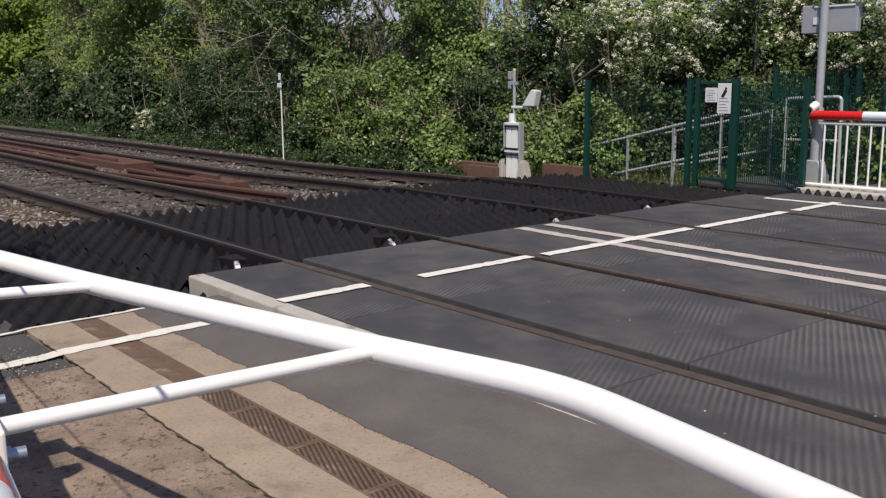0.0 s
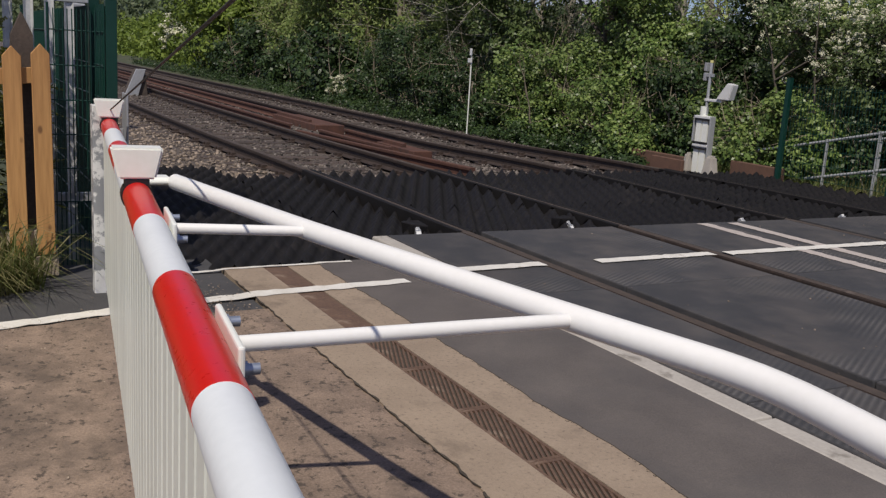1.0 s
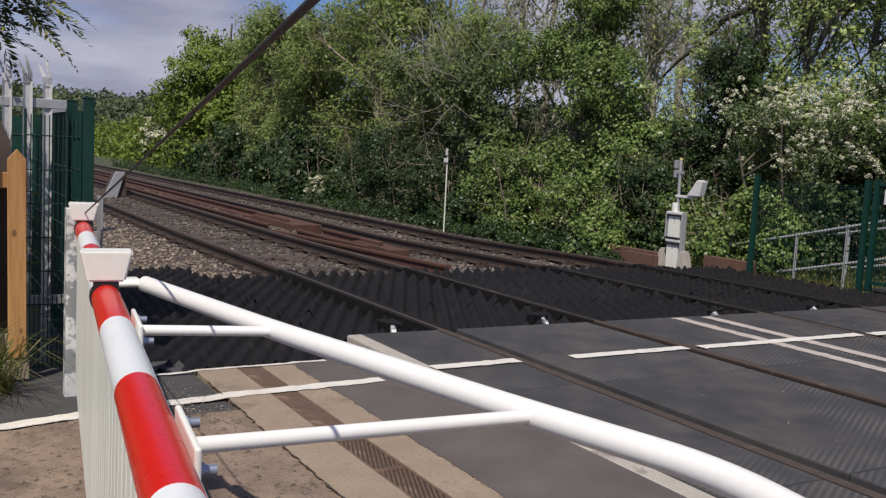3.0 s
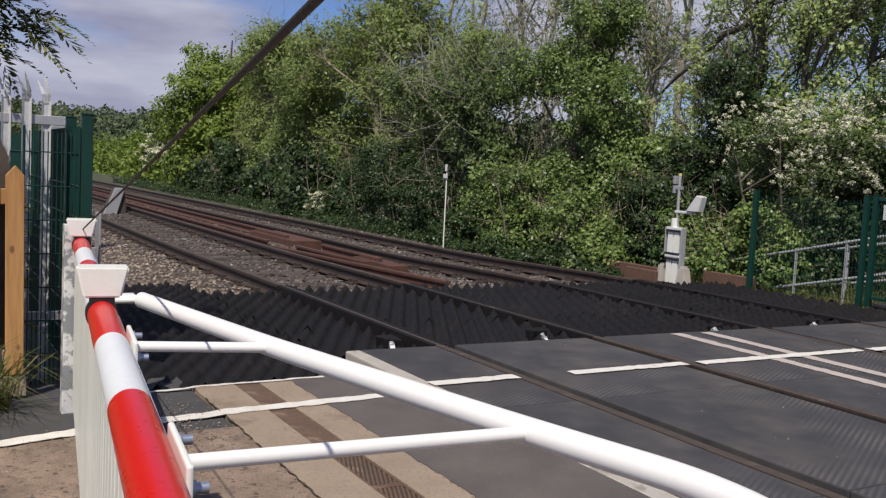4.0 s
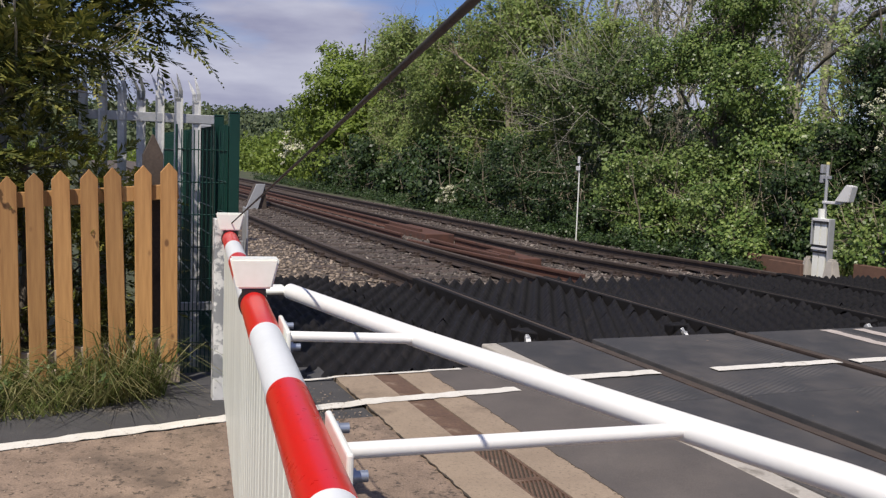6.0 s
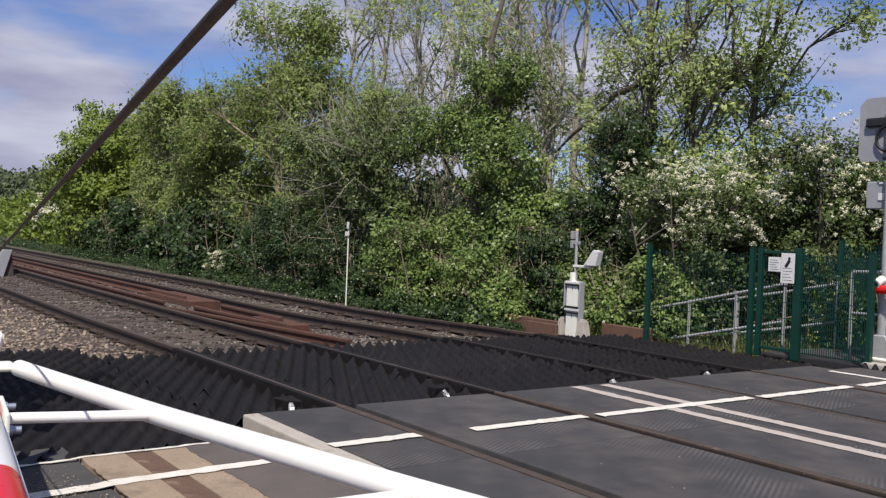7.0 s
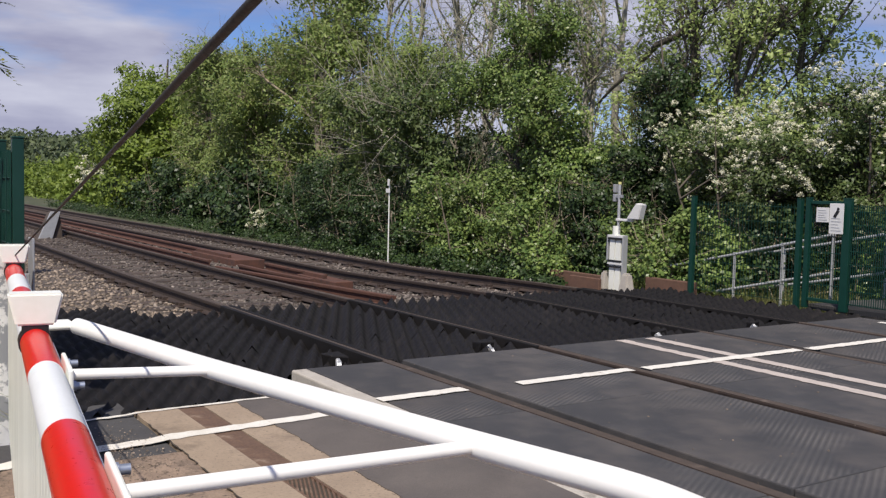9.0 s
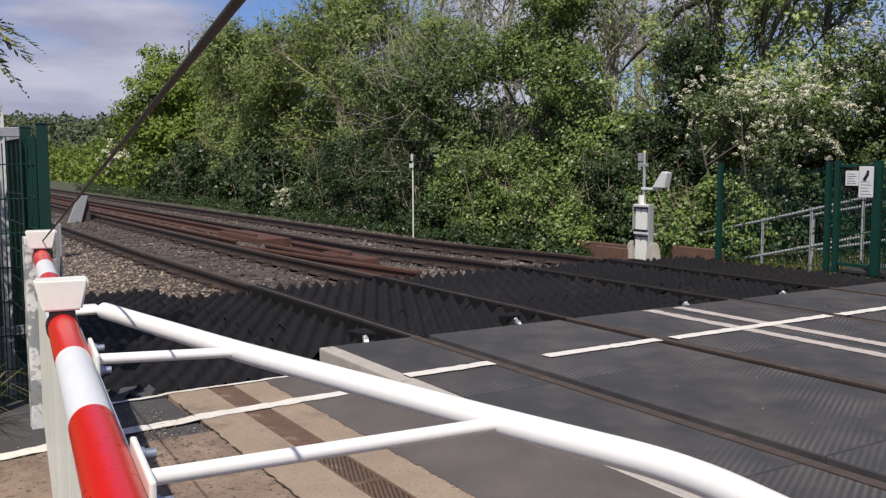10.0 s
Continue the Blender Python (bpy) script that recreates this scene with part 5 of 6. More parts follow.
def tree(name, x, y, h, lobes, label, leaf_mat, clumps, per, spread, size, seed, bark=None, trunk=0.14, stems=1, twigs=120, bloom=0, droop=0.0, slim=0.55, hollow=0.45, category="tree", group="", bloom_size=0.034, shoot=0.8, bare=0, bare_len=0.9, lean=0.08, flat=0.75):
    """A trunk with limbs and twigs, and a crown of leaf clumps; lobes are (x, y, z, rx, ry, rz) from the foot; bare: sprays of leafless twigs."""
    rng = np.random.default_rng(seed)
    rr = random.Random(seed)
    z0 = land_height(x, y) - 0.05
    t = thing(name, label, category, (x, y, z0), group)
    cs, pick = clump_centres(lobes, clumps, rng, hollow, seed=seed)
    lb_ = np.asarray(lobes)
    out = (cs - lb_[pick, :3]) / lb_[pick, 3:]
    out /= np.linalg.norm(out, axis=1)[:, None] + 1e-6
    way = out + rng.normal(0, 0.5, out.shape) + np.array((0, 0, 0.3))
    sprig = way / (np.linalg.norm(way, axis=1)[:, None] + 1e-6) * (spread * shoot) * rng.uniform(0.4, 1.4, len(cs))[:, None]
    bm = bmesh.new()
    tops = []
    for s in range(stems):
        a = 6.28 * s / stems + rr.random()
        off = Vector((math.cos(a), math.sin(a), 0)) * (0.0 if stems == 1 else rr.uniform(0.15, 0.5))
        tilt = Vector((rr.uniform(-lean, lean), rr.uniform(-lean, lean), 0)) * h
        pts = [off]
        for k in range(1, 8):
            u = k / 7 * 0.96
            pts.append(off * (1 + 1.3 * u) + tilt * u + Vector((rr.uniform(-1, 1), rr.uniform(-1, 1), 0)) * 0.018 * h * (u > 0.2) + Vector((0, 0, h * u)))
        r = trunk / math.sqrt(stems)
        tube(bm, pts, [r * (1 - 0.88 * k / 7) for k in range(8)], 8)
        tops.append(pts)
    limbs = {}
    for i, lb in enumerate(lobes):
        pts = rr.choice(tops)
        goal = Vector(lb[:3])
        k = min(0.9, max(0.12, (goal.z / h) - 0.2)) * 7
        start = pts[int(k)].lerp(pts[min(7, int(k) + 1)], k - int(k))
        reach = (goal - start).length
        bend = [start.lerp(goal, u) + Vector((rr.uniform(-1, 1), rr.uniform(-1, 1), rr.uniform(-0.4, 1))) * 0.09 * reach for u in (0.3, 0.65)]
        end = goal + Vector((0, 0, lb[5] * 0.5))
        r = trunk * 0.26
        tube(bm, [start, *bend, goal, end], [r, r * 0.8, r * 0.6, r * 0.4, r * 0.12], 6)
        limbs[i] = (bend[1], goal, end)
    for j in range(min(twigs, len(cs))):
        c = Vector(cs[j])
        mid, goal, end = limbs[int(pick[j])]
        a = mid.lerp(goal, rr.random())
        m = a.lerp(c, 0.55) + Vector((rr.uniform(-1, 1), rr.uniform(-1, 1), rr.uniform(-0.5, 1))) * 0.14 * (c - a).length
        tip = c + Vector(sprig[j]) * 1.4
        r = 0.006 + 0.006 * rr.random()
        tube(bm, [a, m, tip], [r * 1.6, r, r * 0.3], 4, False)
    for j in range(bare):
        mid, goal, end = limbs[rr.randrange(len(lobes))]
        u = rr.random()
        a = mid.lerp(goal, u * 2) if u < 0.5 else goal.lerp(end, u * 2 - 1)
        d = Vector((rr.gauss(0, 1), rr.gauss(0, 1), rr.gauss(0.5, 0.8))).normalized()
        L = bare_len * rr.uniform(0.5, 1.5)
        bow = Vector((rr.uniform(-1, 1), rr.uniform(-1, 1), rr.uniform(-0.6, 1))) * 0.2 * L
        pts = [a, a + d * 0.5 * L + bow * 0.6, a + d * L + bow]
        r = 0.010 * rr.uniform(0.6, 1.3)
        tube(bm, pts, [r, r * 0.7, r * 0.25], 3, False)
        for q in range(3):
            p0 = pts[1].lerp(pts[2], rr.random())
            d2 = (d + Vector((rr.gauss(0, 0.7), rr.gauss(0, 0.7), rr.gauss(0.2, 0.6)))).normalized() * L * rr.uniform(0.25, 0.55)
            tube(bm, [p0, p0 + d2], [r * 0.5, r * 0.2], 3, False)
    part("trunk", bm, bark or M_BARK, t)
    v, f = leaf_cloud(cs, per, spread, size, rng, droop, slim, flat, sprig, out)
    part("crown", cloud_mesh("crown", v, f, leaf_mat), None, t)
    if bloom:
        up = np.flatnonzero((cs[:, 2] > np.quantile(cs[:, 2], 0.35)) & (out[:, 1] - 0.4 * out[:, 0] - 0.5 * out[:, 2] < 0.25))
        up = rng.choice(up, bloom)
        bc = cs[up] + sprig[up] + (out[up] + rng.normal(0, 0.45, (bloom, 3)) + np.array((0.1, -0.2, 0.35))) * spread * 0.95
        v, f = leaf_cloud(bc, 24, 0.055 * bloom_size / 0.034, bloom_size, rng, 0, 0.95)
        part("blossom", cloud_mesh("blossom", v, f, L_BLOOM), None, t, "white hawthorn blossom")
    return t


def lobes_of(seed, n, centre, reach, size, overhang=0.0):
    """n crown lobes scattered round a centre."""
    r = random.Random(seed)
    out = []
    for i in range(n):
        s = r.uniform(0.65, 1.15)
        at = [centre[k] + r.uniform(-1, 1) * reach[k] for k in range(3)]
        at[1] -= overhang * (at[2] - centre[2]) / reach[2]
        out.append((*at, size * s, size * s, size * s * 0.85))
    return out


# broad oak where the line runs into the distance
tree("oak_tree", -42.5, 10.2, 8.0, lobes_of(1, 26, (-0.4, 0.1, 4.6), (4.6, 2.7, 2.4), 1.25) + lobes_of(51, 10, (1.5, -1.2, 2.0), (4.0, 1.4, 1.2), 1.0), "broad dense green oak at the edge of the line", L_OAK, 620, 62, 0.52, 0.24, 1, trunk=0.3, twigs=60)
tree("oak_tree", -50, 14.5, 7.0, lobes_of(21, 12, (0, 0, 3.8), (4.0, 2.4, 2.4), 1.9), "dense green oak behind the lineside hedge", L_OAK, 320, 45, 0.6, 0.32, 22, trunk=0.3, twigs=40)
# olive willows and scrub
tree("willow_tree", -33.5, 10.0, 7.0, lobes_of(2, 20, (0, 0, 3.9), (3.0, 1.5, 2.4), 0.85, 0.6), "olive-green willow with thin leafy shoots", L_OLIVE, 620, 46, 0.40, 0.19, 2, bark=M_TWIG, trunk=0.2, stems=3, twigs=420, slim=0.42, shoot=1.6, bare=500, bare_len=1.2)
tree("willow_tree", -27.6, 9.8, 7.4, lobes_of(52, 22, (0, 0, 3.8), (2.8, 1.3, 2.7), 0.80, 0.6), "olive-brown willow with many bare shoots", L_OLIVE, 620, 46, 0.36, 0.17, 52, bark=M_TWIG, trunk=0.2, stems=4, twigs=300, slim=0.42, shoot=1.6, bare=380, bare_len=1.2)
tree("willow_tree", -22.4, 9.9, 8.6, lobes_of(3, 18, (0, 0, 3.6), (2.6, 1.3, 2.6), 0.80, 0.6) + lobes_of(53, 10, (0.2, 0, 6.9), (1.5, 0.9, 1.3), 0.75), "tall olive-brown willow with many shoots", L_OLIVE, 800, 48, 0.34, 0.155, 3, bark=M_TWIG, trunk=0.22, stems=3, twigs=300, slim=0.42, shoot=1.4, bare=300, bare_len=1.1)
tree("willow_tree", -18.4, 9.5, 5.6, lobes_of(4, 20, (0, 0, 2.9), (2.0, 1.1, 2.0), 0.62, 0.6), "olive-green willow thicket with bare twigs", L_OLIVE, 620, 50, 0.28, 0.13, 4, bark=M_BARKPALE, trunk=0.14, stems=4, twigs=160, slim=0.42, shoot=1.6, bare=130, bare_len=1.7)
tree("willow_tree", -15.3, 9.1, 4.6, lobes_of(5, 20, (0, 0, 2.3), (1.7, 1.0, 1.8), 0.52, 0.6), "dull green willow scrub with arching twigs", L_THORN, 580, 48, 0.25, 0.12, 5, bark=M_BARKPALE, trunk=0.11, stems=4, twigs=160, droop=0.2, slim=0.45, shoot=1.8, bare=130, bare_len=1.7)
# bare-looking tall ashes behind
for k, (x, y, h, s) in enumerate(((-23.0, 13.4, 12.5, 6), (-19.0, 13.0, 13.5, 7), (-16.0, 13.4, 13, 8), (-13.4, 13.2, 12.5, 9))):
    tree("ash_tree", x, y, h, lobes_of(s, 26, (0, 0, h * 0.60), (1.9, 1.5, h * 0.33), 0.9), "tall pale-barked ash coming into leaf", L_ASH, 430, 11, 0.24, 0.125, 10 + s, bark=M_BARKPALE, trunk=0.17, stems=2, twigs=170, group="tall ashes", bare=300, bare_len=1.0, hollow=0.2)
# ivy-clad tree
tree("ivy_clad_tree", -11.3, 9.1, 8.6, lobes_of(11, 14, (0.2, -0.2, 1.5), (2.0, 0.6, 1.1), 0.66) + lobes_of(12, 12, (0.25, -0.1, 3.2), (1.35, 0.6, 0.95), 0.62) + lobes_of(13, 7, (0.3, 0, 4.5), (0.8, 0.4, 0.75), 0.48),
     "tree clothed in glossy light-green ivy", L_IVY, 860, 76, 0.25, 0.074, 11, trunk=0.17, twigs=220, droop=0.3, slim=0.75, bare=260, bare_len=0.7, lean=0.05)
tree("ash_tree", -11.6, 10.4, 9.5, lobes_of(14, 16, (0, 0, 6.2), (1.5, 1.0, 2.2), 0.7), "sparse ash with crooked pale limbs", L_ASH, 200, 12, 0.22, 0.10, 14, bark=M_BARKPALE, trunk=0.13, stems=2, twigs=120, bare=260, hollow=0.2)
# ivy column and the two leafy ashes over the footpath ramp
tree("ivy_clad_tree", -7.6, 9.6, 4.8, lobes_of(54, 8, (0, 0, 1.3), (0.75, 0.6, 1.0), 0.5) + lobes_of(55, 7, (-0.1, 0, 3.0), (0.45, 0.4, 1.0), 0.42), "slender tree clothed in dark ivy", L_DARK, 420, 70, 0.2, 0.068, 54, trunk=0.09, twigs=120, droop=0.3, slim=0.75, bare=120)
ash = tree("ash_tree", -8.0, 10.7, 9.8, lobes_of(15, 22, (0.1, 0, 5.3), (1.5, 1.0, 2.7), 0.72), "leafy ash with a dark trunk and crooked limbs", L_ASH, 600, 24, 0.22, 0.095, 15, bark=M_BARKDARK, trunk=0.13, stems=1, twigs=300, bare=260, bare_len=0.7, lean=0.04, hollow=0.15, droop=0.2, shoot=1.3)
bm = bmesh.new()
tube(bm, [(0.0, 0.0, 5.0), (-0.35, -0.12, 4.72), (-0.75, -0.2, 4.62), (-1.4, -0.22, 4.15), (-2.0, -0.2, 3.85), (-2.5, -0.2, 3.5)], [0.075, 0.07, 0.062, 0.05, 0.038, 0.02], 8)
tube(bm, [(-1.4, -0.22, 4.15), (-1.7, -0.3, 4.6), (-2.1, -0.3, 4.9)], [0.03, 0.02, 0.008], 6)
part("limb", bm, M_BARKDARK, ash, "long crooked bare limb")
tree("ash_tree", -5.9, 10.8, 9.4, lobes_of(16, 28, (0.55, 0, 4.7), (1.9, 1.0, 2.9), 0.74), "leafy ash leaning over the footpath ramp", L_ASH, 900, 24, 0.22, 0.095, 16, bark=M_BARKDARK, trunk=0.13, stems=2, twigs=380, bare=90, bare_len=0.6, hollow=0.15, droop=0.2, shoot=1.3)
# hawthorns in flower
tree("hawthorn", -5.3, 8.9, 2.9, lobes_of(17, 14, (0, 0, 1.75), (1.25, 0.55, 0.62), 0.46), "hawthorn bush in white flower", L_THORN, 460, 50, 0.19, 0.066, 17, trunk=0.07, stems=4, twigs=220, bloom=460, bloom_size=0.028, category="bush", group="hawthorns")
tree("hawthorn", -3.3, 9.4, 3.3, lobes_of(18, 17, (0, 0, 2.1), (1.15, 0.6, 0.95), 0.5), "tall hawthorn in white flower", L_THORN, 540, 50, 0.2, 0.066, 18, trunk=0.08, stems=4, twigs=220, bloom=250, bloom_size=0.028, category="bush", group="hawthorns")
tree("hawthorn", -1.2, 9.5, 3.3, lobes_of(58, 14, (0, 0, 1.7), (1.3, 0.6, 0.8), 0.5), "spreading hawthorn in white flower beside the far road", L_THORN, 420, 48, 0.2, 0.066, 58, trunk=0.08, stems=4, twigs=200, bloom=330, bloom_size=0.028, category="bush", group="hawthorns")
tree("hawthorn", 1.9, 10.6, 3.6, lobes_of(19, 14, (0, 0, 2.0), (2.0, 1.1, 1.1), 0.65), "dense green hawthorn beyond the far road", L_THORN, 420, 44, 0.22, 0.075, 19, trunk=0.12, stems=3, twigs=150, bloom=60, category="bush", group="hawthorns")
tree("hawthorn", -21.6, 7.2, 0.75, lobes_of(20, 4, (0, 0, 0.3), (0.22, 0.15, 0.25), 0.22), "small white-flowering bush at the track edge", L_THORN, 60, 22, 0.09, 0.06, 20, trunk=0.03, stems=3, twigs=30, bloom=34, bloom_size=0.04, category="bush")
tree("hawthorn", -58, 11.0, 3.6, lobes_of(23, 8, (0, 0, 2.0), (2.2, 1.0, 1.2), 1.0), "distant hawthorn in white flower", L_THORN, 260, 26, 0.34, 0.22, 23, trunk=0.15, stems=2, twigs=20, bloom=240, category="bush", bloom_size=0.13)

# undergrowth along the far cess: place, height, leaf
# L_DARK puts the shade beneath the tree crowns into the leaf colour.
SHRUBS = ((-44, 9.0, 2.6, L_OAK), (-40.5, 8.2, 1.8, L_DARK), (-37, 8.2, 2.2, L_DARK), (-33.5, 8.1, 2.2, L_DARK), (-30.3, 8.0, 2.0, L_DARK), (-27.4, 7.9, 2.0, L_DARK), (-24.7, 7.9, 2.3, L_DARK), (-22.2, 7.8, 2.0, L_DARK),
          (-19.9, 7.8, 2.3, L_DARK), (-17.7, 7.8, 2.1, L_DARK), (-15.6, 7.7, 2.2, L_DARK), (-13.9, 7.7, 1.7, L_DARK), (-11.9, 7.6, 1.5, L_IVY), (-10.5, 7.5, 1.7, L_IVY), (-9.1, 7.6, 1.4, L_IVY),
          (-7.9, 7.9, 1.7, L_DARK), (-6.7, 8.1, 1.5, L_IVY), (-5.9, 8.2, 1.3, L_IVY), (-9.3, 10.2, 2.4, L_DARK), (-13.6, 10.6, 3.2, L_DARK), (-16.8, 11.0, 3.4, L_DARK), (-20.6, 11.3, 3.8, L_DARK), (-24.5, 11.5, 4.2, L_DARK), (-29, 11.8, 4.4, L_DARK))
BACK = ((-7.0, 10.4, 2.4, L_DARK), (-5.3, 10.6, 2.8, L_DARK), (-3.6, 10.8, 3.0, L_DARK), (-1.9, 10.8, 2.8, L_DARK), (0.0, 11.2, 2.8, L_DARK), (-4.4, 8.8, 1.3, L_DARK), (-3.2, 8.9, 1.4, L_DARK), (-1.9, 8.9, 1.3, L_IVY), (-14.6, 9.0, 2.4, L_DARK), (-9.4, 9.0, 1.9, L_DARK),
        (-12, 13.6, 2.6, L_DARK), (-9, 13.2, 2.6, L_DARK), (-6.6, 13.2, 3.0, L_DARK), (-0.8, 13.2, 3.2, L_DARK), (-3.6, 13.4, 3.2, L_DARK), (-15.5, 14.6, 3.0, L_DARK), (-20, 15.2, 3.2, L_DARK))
for k, (x, y, h, m) in enumerate(SHRUBS + BACK):
    far = -x > 22
    h *= (0.8, 1.1, 0.92, 1.15, 0.85, 1.0)[k % 6] if y < 9 else 1.0
    wide = 1.05 if not far else 1.5
    lob = lobes_of(100 + k, 9, (0, 0, h * 0.46), (wide, 0.55, h * 0.34), h * 0.16 + 0.16)
    kind_ = {L_IVY: "glossy light green", L_DARK: "dense shade-darkened green", L_OLIVE: "twiggy olive-green", L_OAK: "bright green"}[m]
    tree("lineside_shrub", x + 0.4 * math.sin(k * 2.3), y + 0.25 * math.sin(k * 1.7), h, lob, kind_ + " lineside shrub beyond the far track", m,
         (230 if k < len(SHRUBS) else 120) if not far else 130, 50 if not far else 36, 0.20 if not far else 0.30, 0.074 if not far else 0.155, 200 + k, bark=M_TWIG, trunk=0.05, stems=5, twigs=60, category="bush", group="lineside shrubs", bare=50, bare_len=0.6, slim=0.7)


def stuff_leaves(name, centres, per, spread, size, mat, label, seed, slim=0.7, droop=0.0):
    v, f = leaf_cloud(centres, per, spread, size, np.random.default_rng(seed), droop, slim)
    return tagged(new(name, cloud_mesh(name, v, f, mat)), label, "woodland", kind="stuff")


# weeds and low growth between ballast and shrubs
rng = np.random.default_rng(55)
n = 3000
wx_ = -7.2 - 47 * rng.random(n) ** 1.6
wy_ = 6.45 + 0.02 * np.clip(-wx_ - 10, 0, 20) + np.abs(rng.normal(0, 0.55, n))
wz_ = np.array([land_height(float(p), float(q)) for p, q in zip(wx_, wy_)]) + 0.06 + rng.random(n) ** 2 * 0.4 * np.sin(wx_ * 1.3) ** 2
half = n // 2
# Both halves take the leaf colour that has the understorey shade in it.
stuff_leaves("lineside_weeds", np.c_[wx_, wy_, wz_][:half], 12, 0.12, 0.07, L_DARK, "low weeds along the far track edge, darkened as if shaded", 56)
stuff_leaves("lineside_weeds", np.c_[wx_, wy_, wz_][half:], 12, 0.12, 0.06, L_DARK, "low green weeds along the far track edge, darkened as if shaded", 57)

# hedges that close the line, woods on the hills
rng = np.random.default_rng(77)


def crowns(places, radius, height, leaves):
    """Leaf places on the uneven skins of round crowns at ground places."""
    out = []
    for x, y, z in places:
        r = radius * rng.uniform(0.7, 1.3)
        h = height * rng.uniform(0.7, 1.25)
        d = rng.normal(0, 1, (leaves, 3))
        d[:, 2] = np.abs(d[:, 2]) * 1.1 - 0.15
        d /= np.linalg.norm(d, axis=1)[:, None]
        bump = 1 + 0.22 * np.sin(d[:, 0] * 5 + x) * np.sin(d[:, 1] * 4 + y) + rng.normal(0, 0.07, leaves)
        out.append(np.array((x, y, z)) + d * np.array((r, r, h)) * bump[:, None])
    return np.concatenate(out)


rows = [(x + rng.normal(0, 0.6), 11.4 + 0.028 * (-50 - x) + rng.normal(0, 0.8), -0.3) for x in np.arange(-108, -44, 0.95)]
rows += [(-120 + rng.normal(0, 2.5), y, -1.0) for y in np.arange(-45, 18, 1.1)]
stuff_leaves("far_hedge", crowns(rows, 1.7, 2.5, 420), 1, 0.05, 0.34, L_OAK, "long green hedges where the line disappears", 78)
n = 1500
a = rng.uniform(math.pi - 0.75, math.pi + 0.95, n)
d = rng.uniform(215, 400, n)
rows = [(-20 + q * math.cos(p), q * math.sin(p)) for p, q in zip(a, d)]
rows = [(x, y, land_height(x, y) - 0.5) for x, y in rows]
stuff_leaves("far_wood", crowns(rows, 4.6, 5.2, 62), 1, 0.2, 1.8, L_FAR, "distant wooded hills", 79)

# cypress and yellow-green bush behind the palisade
def fronds(centres, out, length, rng, leaf_mat, rows=17):
    """Flat feathery sprays: a curved spine with slim side shoots, longest in the middle."""
    V, n = [], len(centres)
    way = out * 0.8 + rng.normal(0, 0.45, (n, 3)) + np.array((0.15, 0.25, 0.05))
    way /= np.linalg.norm(way, axis=1)[:, None]
    side = np.cross(way, rng.normal(0, 0.35, (n, 3)) + np.array((0, 0, 1.0)))
    side /= np.linalg.norm(side, axis=1)[:, None]
    L = length * rng.uniform(0.6, 1.4, n)
    for r in range(rows):
        u = (r + 0.5) / rows
        for sgn in (-1, 1):
            base = centres + way * (L * u)[:, None] + np.array((0, 0, -0.22)) * (L * u * u)[:, None]
            d = way * 0.75 + side * sgn * 0.75 + rng.normal(0, 0.16, (n, 3))
            d /= np.linalg.norm(d, axis=1)[:, None]
            reach = (L * (0.07 + 0.19 * math.sin(math.pi * min(1.0, u + 0.12))) * rng.uniform(0.6, 1.3, n))[:, None]
            nrm = np.cross(d, np.cross(way, side) + rng.normal(0, 0.3, (n, 3)))
            nrm = nrm / (np.linalg.norm(nrm, axis=1)[:, None] + 1e-9) * (L * 0.029)[:, None]
            V.append(np.stack([base - nrm * 0.6, base + d * reach * 0.55 - nrm, base + d * reach, base + d * reach * 0.55 + nrm], axis=1))
    v = np.concatenate(V).reshape(-1, 3)
    return cloud_mesh("crown", v, np.arange(len(v)).reshape(-1, 4), leaf_mat)


def conifer(name, x, y, h, lobes, label, leaf_mat, count, length, seed, bark, trunk, category, bare=0):
    rng = np.random.default_rng(seed)
    t = tree(name, x, y, h, lobes, label, leaf_mat, 40, 2, 0.05, 0.03, seed, bark=bark, trunk=trunk, twigs=40, category=category, bare=bare, bare_len=0.55)
    old = next(c for c in t.children if c.name.startswith("crown"))
    cs, pick = clump_centres(lobes, count, rng, 0.25, seed=seed)
    lb_ = np.asarray(lobes)
    out = (cs - lb_[pick, :3]) / lb_[pick, 3:]
    out /= np.linalg.norm(out, axis=1)[:, None] + 1e-6
    old.data = fronds(cs, out, length, rng, leaf_mat)


cyp = [(0.72, 0.70, 1.80, 0.35, 0.40, 0.30), (0.75, 0.45, 1.45, 0.30, 0.40, 0.25), (0.10, 1.0, 2.25, 0.35, 0.60, 0.32), (0.1, 0.4, 2.75, 0.4, 0.8, 0.5), (0.5, 0.2, 2.2, 0.5, 0.6, 0.4), (0.1, 1.05, 2.72, 0.35, 0.65, 0.32), (0.1, 0.2, 3.4, 0.5, 0.9, 0.6),
       (0.1, 0.9, 3.2, 0.4, 0.75, 0.4), (0.72, 0.85, 2.05, 0.3, 0.42, 0.16), (0.1, 1.4, 2.45, 0.25, 0.42, 0.18), (0.1, 1.35, 3.0, 0.3, 0.45, 0.22), (0.4, -0.6, 2.6, 0.5, 0.7, 0.7)]
conifer("cypress_tree", -1.95, -4.5, 3.9, cyp, "dark straggly cypress with bare pale twigs", L_CYPRESS, 2700, 0.30, 31, M_BARKPALE, 0.10, "tree", 70)
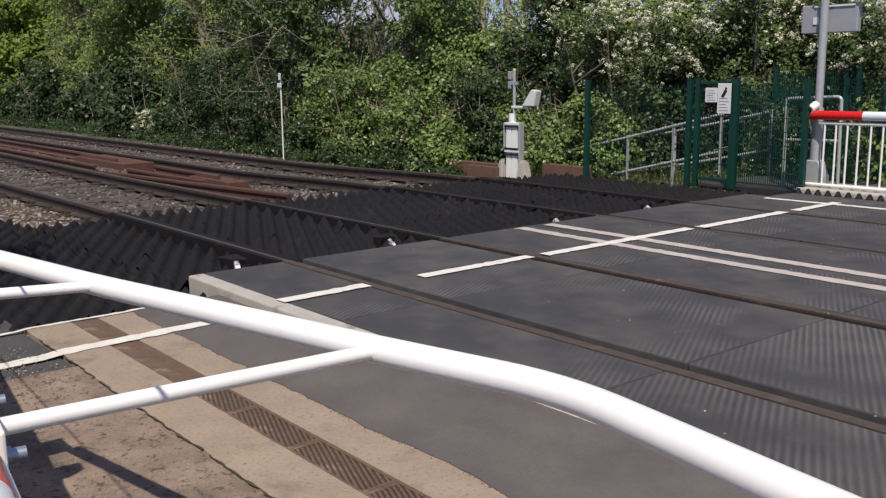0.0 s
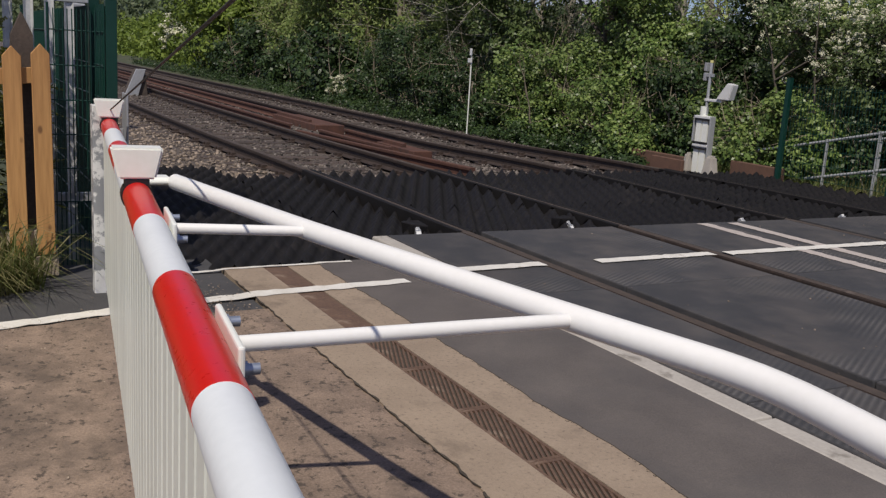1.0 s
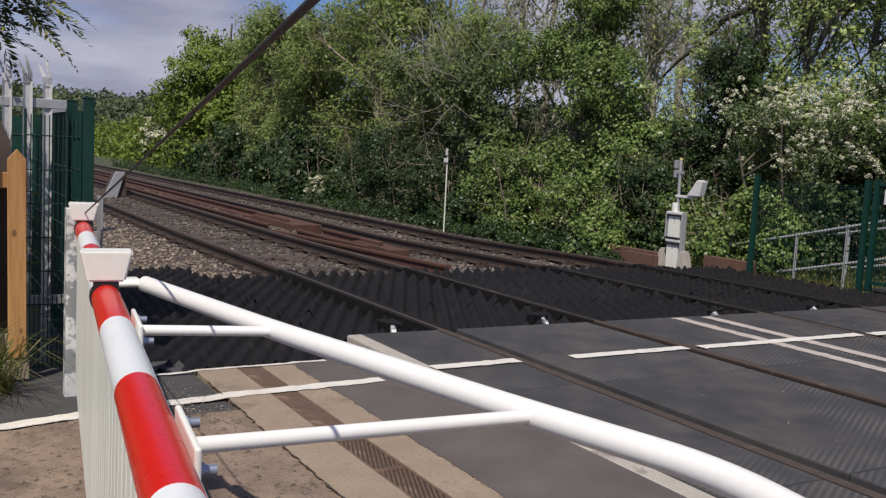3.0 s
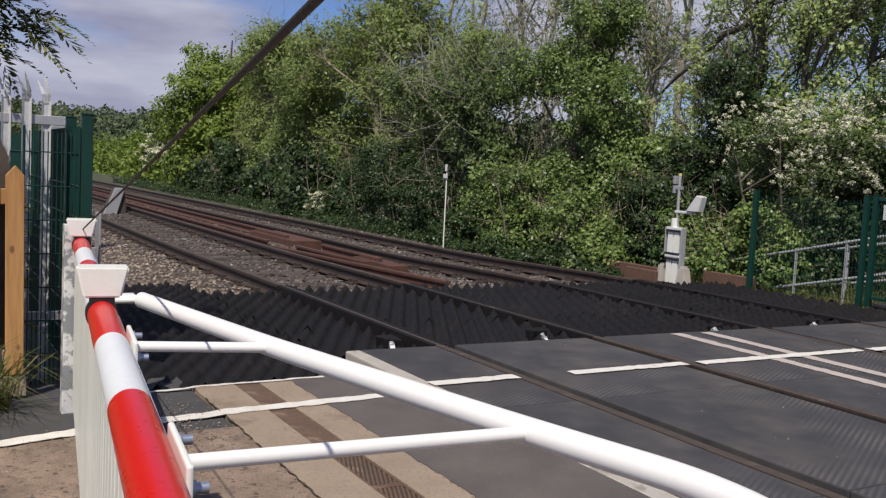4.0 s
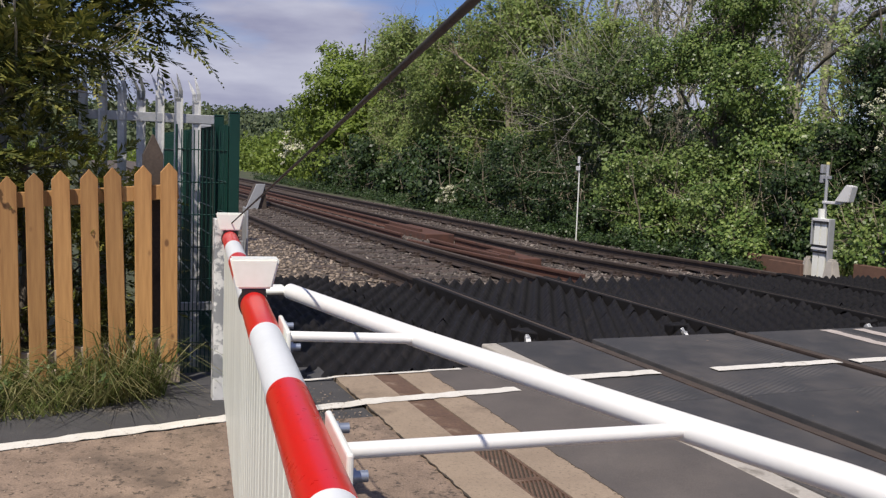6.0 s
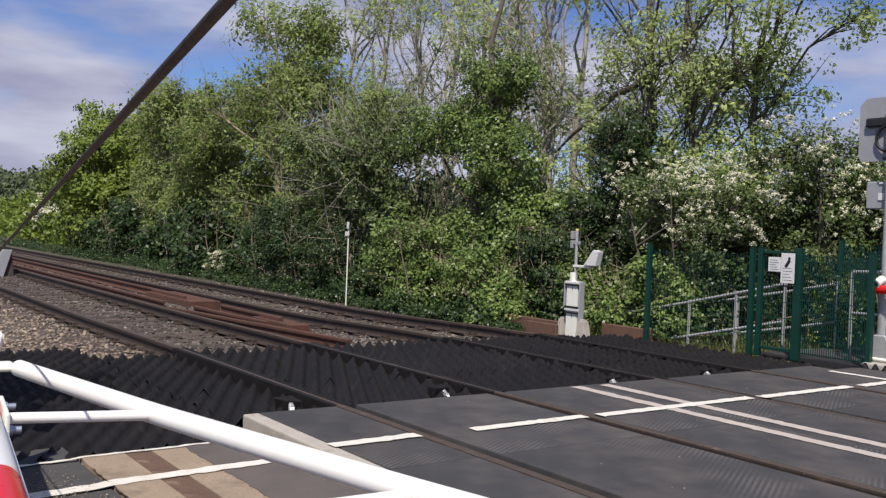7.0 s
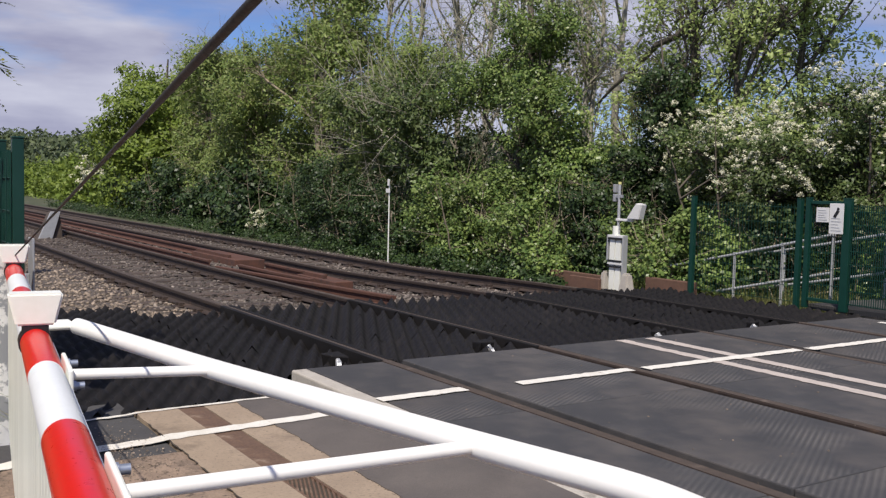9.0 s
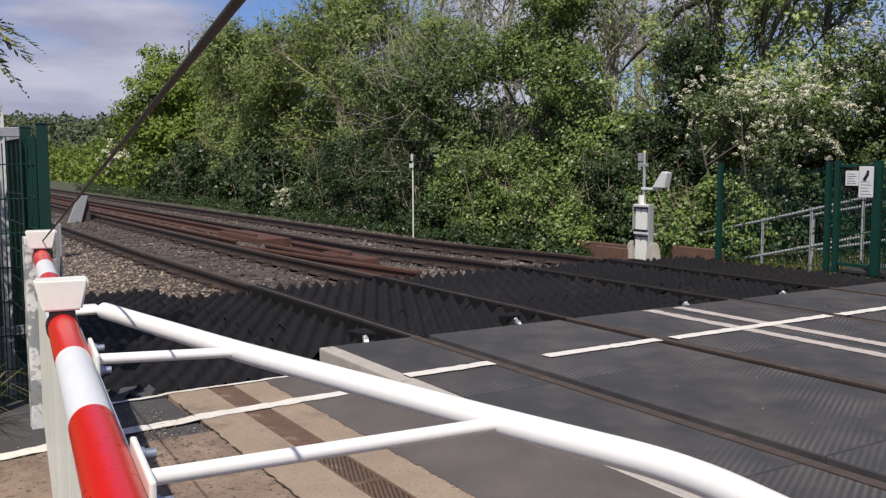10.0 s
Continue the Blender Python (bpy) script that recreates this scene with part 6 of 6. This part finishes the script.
gold = [(0.0, 0.15, 1.20, 0.3, 0.45, 0.25), (0.0, -0.45, 1.2, 0.3, 0.5, 0.3), (0.0, -1.1, 1.25, 0.3, 0.5, 0.35), (0.0, 0.25, 0.7, 0.3, 0.5, 0.4), (0.0, -0.8, 0.7, 0.3, 0.6, 0.4), (0.1, 0.0, 1.42, 0.25, 0.4, 0.18), (0.0, 0.50, 1.10, 0.28, 0.30, 0.22), (0.0, 0.48, 0.72, 0.28, 0.32, 0.35), (0.0, -0.2, 0.3, 0.3, 1.2, 0.3)]
conifer("golden_conifer", -1.15, -3.75, 1.6, gold, "yellow-green conifer bush behind the timber fence", L_GOLD, 1500, 0.19, 32, M_BARK, 0.04, "bush")

# grass along the fence foot
rng = np.random.default_rng(41)
n = 6800
gy = -3.02 - rng.random(n) ** 0.9 * 3.2
gx = -0.58 + rng.random(n) ** 1.3 * (0.12 + 0.36 * np.clip((-2.9 - gy) * 1.3, 0.1, 1))
hgt = (0.05 + 0.36 * rng.random(n) ** 1.6) * (0.55 + 0.75 * np.sin(gy * 7.3 + 2.0 * np.sin(gy * 2.9)) ** 2) * np.clip(1.25 - (gx + 0.58) * 1.6, 0.3, 1.2)
lean = rng.normal(0, 0.75, (n, 2)) + np.array((0.45, 0))
wid = rng.uniform(0.0025, 0.005, n)
side = rng.uniform(0, 6.28, n)
z0 = ROAD_Z - 0.012
base = np.c_[gx, gy, np.full(n, z0)]
sd = np.c_[np.cos(side), np.sin(side), np.zeros(n)] * wid[:, None]
mid = base + np.c_[lean * 0.35 * hgt[:, None], hgt * 0.6]
tip = base + np.c_[lean * hgt[:, None], hgt * np.clip(0.98 - 0.28 * np.abs(lean).sum(1), 0.1, 1)]
v = np.stack([base - sd, base + sd, mid + sd * 0.8, mid - sd * 0.8, tip], axis=1).reshape(-1, 3)
i = np.arange(n) * 5
f = np.concatenate([np.c_[i, i + 1, i + 2], np.c_[i, i + 2, i + 3], np.c_[i + 3, i + 2, i + 4]])
tagged(new("verge_grass", cloud_mesh("verge_grass", v, f, L_GRASS)), "tufts of long half-dry grass at the fence foot", "grass", kind="stuff")
r2 = np.random.default_rng(43)
m_ = 110
wy_ = -3.3 - r2.random(m_) * 2.4
stuff_leaves("verge_weeds", np.c_[-0.56 + r2.random(m_) ** 1.5 * 0.4, wy_, ROAD_Z + 0.02 + r2.random(m_) * 0.16], 12, 0.045, 0.035, L_THORN, "low green weeds among the grass at the fence foot", 44)
# grass on the bank behind the far fence
n = 6000
gx, gy = rng.uniform(-6.5, -2.45, n), rng.uniform(7.05, 9.6, n)
gz = np.array([land_height(float(p), float(q)) for p, q in zip(gx, gy)])
hgt = rng.uniform(0.08, 0.34, n)
lean = rng.normal(0, 0.5, (n, 2))
side = rng.uniform(0, 6.28, n)
sd = np.c_[np.cos(side), np.sin(side), np.zeros(n)] * 0.006
base = np.c_[gx, gy, gz]
tip = base + np.c_[lean * hgt[:, None], hgt]
v = np.stack([base - sd, base + sd, tip], axis=1).reshape(-1, 3)
tagged(new("bank_grass", cloud_mesh("bank_grass", v, np.arange(n * 3).reshape(n, 3), L_GRASS)), "rough grass on the bank behind the far fence", "grass", kind="stuff")

# grit on the road edge
rng2 = random.Random(9)


def grit(r):
    if r.random() < 0.55:
        x, y = r.gauss(0.25, 0.3), r.gauss(-2.35, 0.16)
    else:
        y = -2.3 - 2.6 * r.random()
        x = road_line(y) + 0.05 + 1.9 * r.random() ** 1.7
    return x, y, ROAD_Z + 0.001


v, f = stones(1500, grit, 0.0042, rng2)
tagged(new("road_grit", cloud_mesh("road_grit", v, f, M_BALLAST)), "fine grit scattered on the road", "grit", kind="stuff")


tar_edge = wob(-1.388, 0.035, 1.9, 7)


def edge_grit(r):
    x = r.uniform(-0.5, 4.5)
    return x, tar_edge(x) + r.gauss(-0.003, 0.006), ROAD_Z + 0.003


v, f = stones(420, edge_grit, 0.0030, rng2)
tagged(new("edge_debris", cloud_mesh("edge_debris", v, f, M_SOIL)), "dark crumbs along the broken tarmac edge", "grit", kind="stuff")


def deck_grit(r):
    return r.uniform(-1.0, 5.0), r.uniform(-0.6, 5.8), 0.003


v, f = stones(150, deck_grit, 0.006, rng2)
tagged(new("deck_grit", cloud_mesh("deck_grit", v, f, M_BALLAST)), "small pale stones scattered on the crossing panels", "grit", kind="stuff")
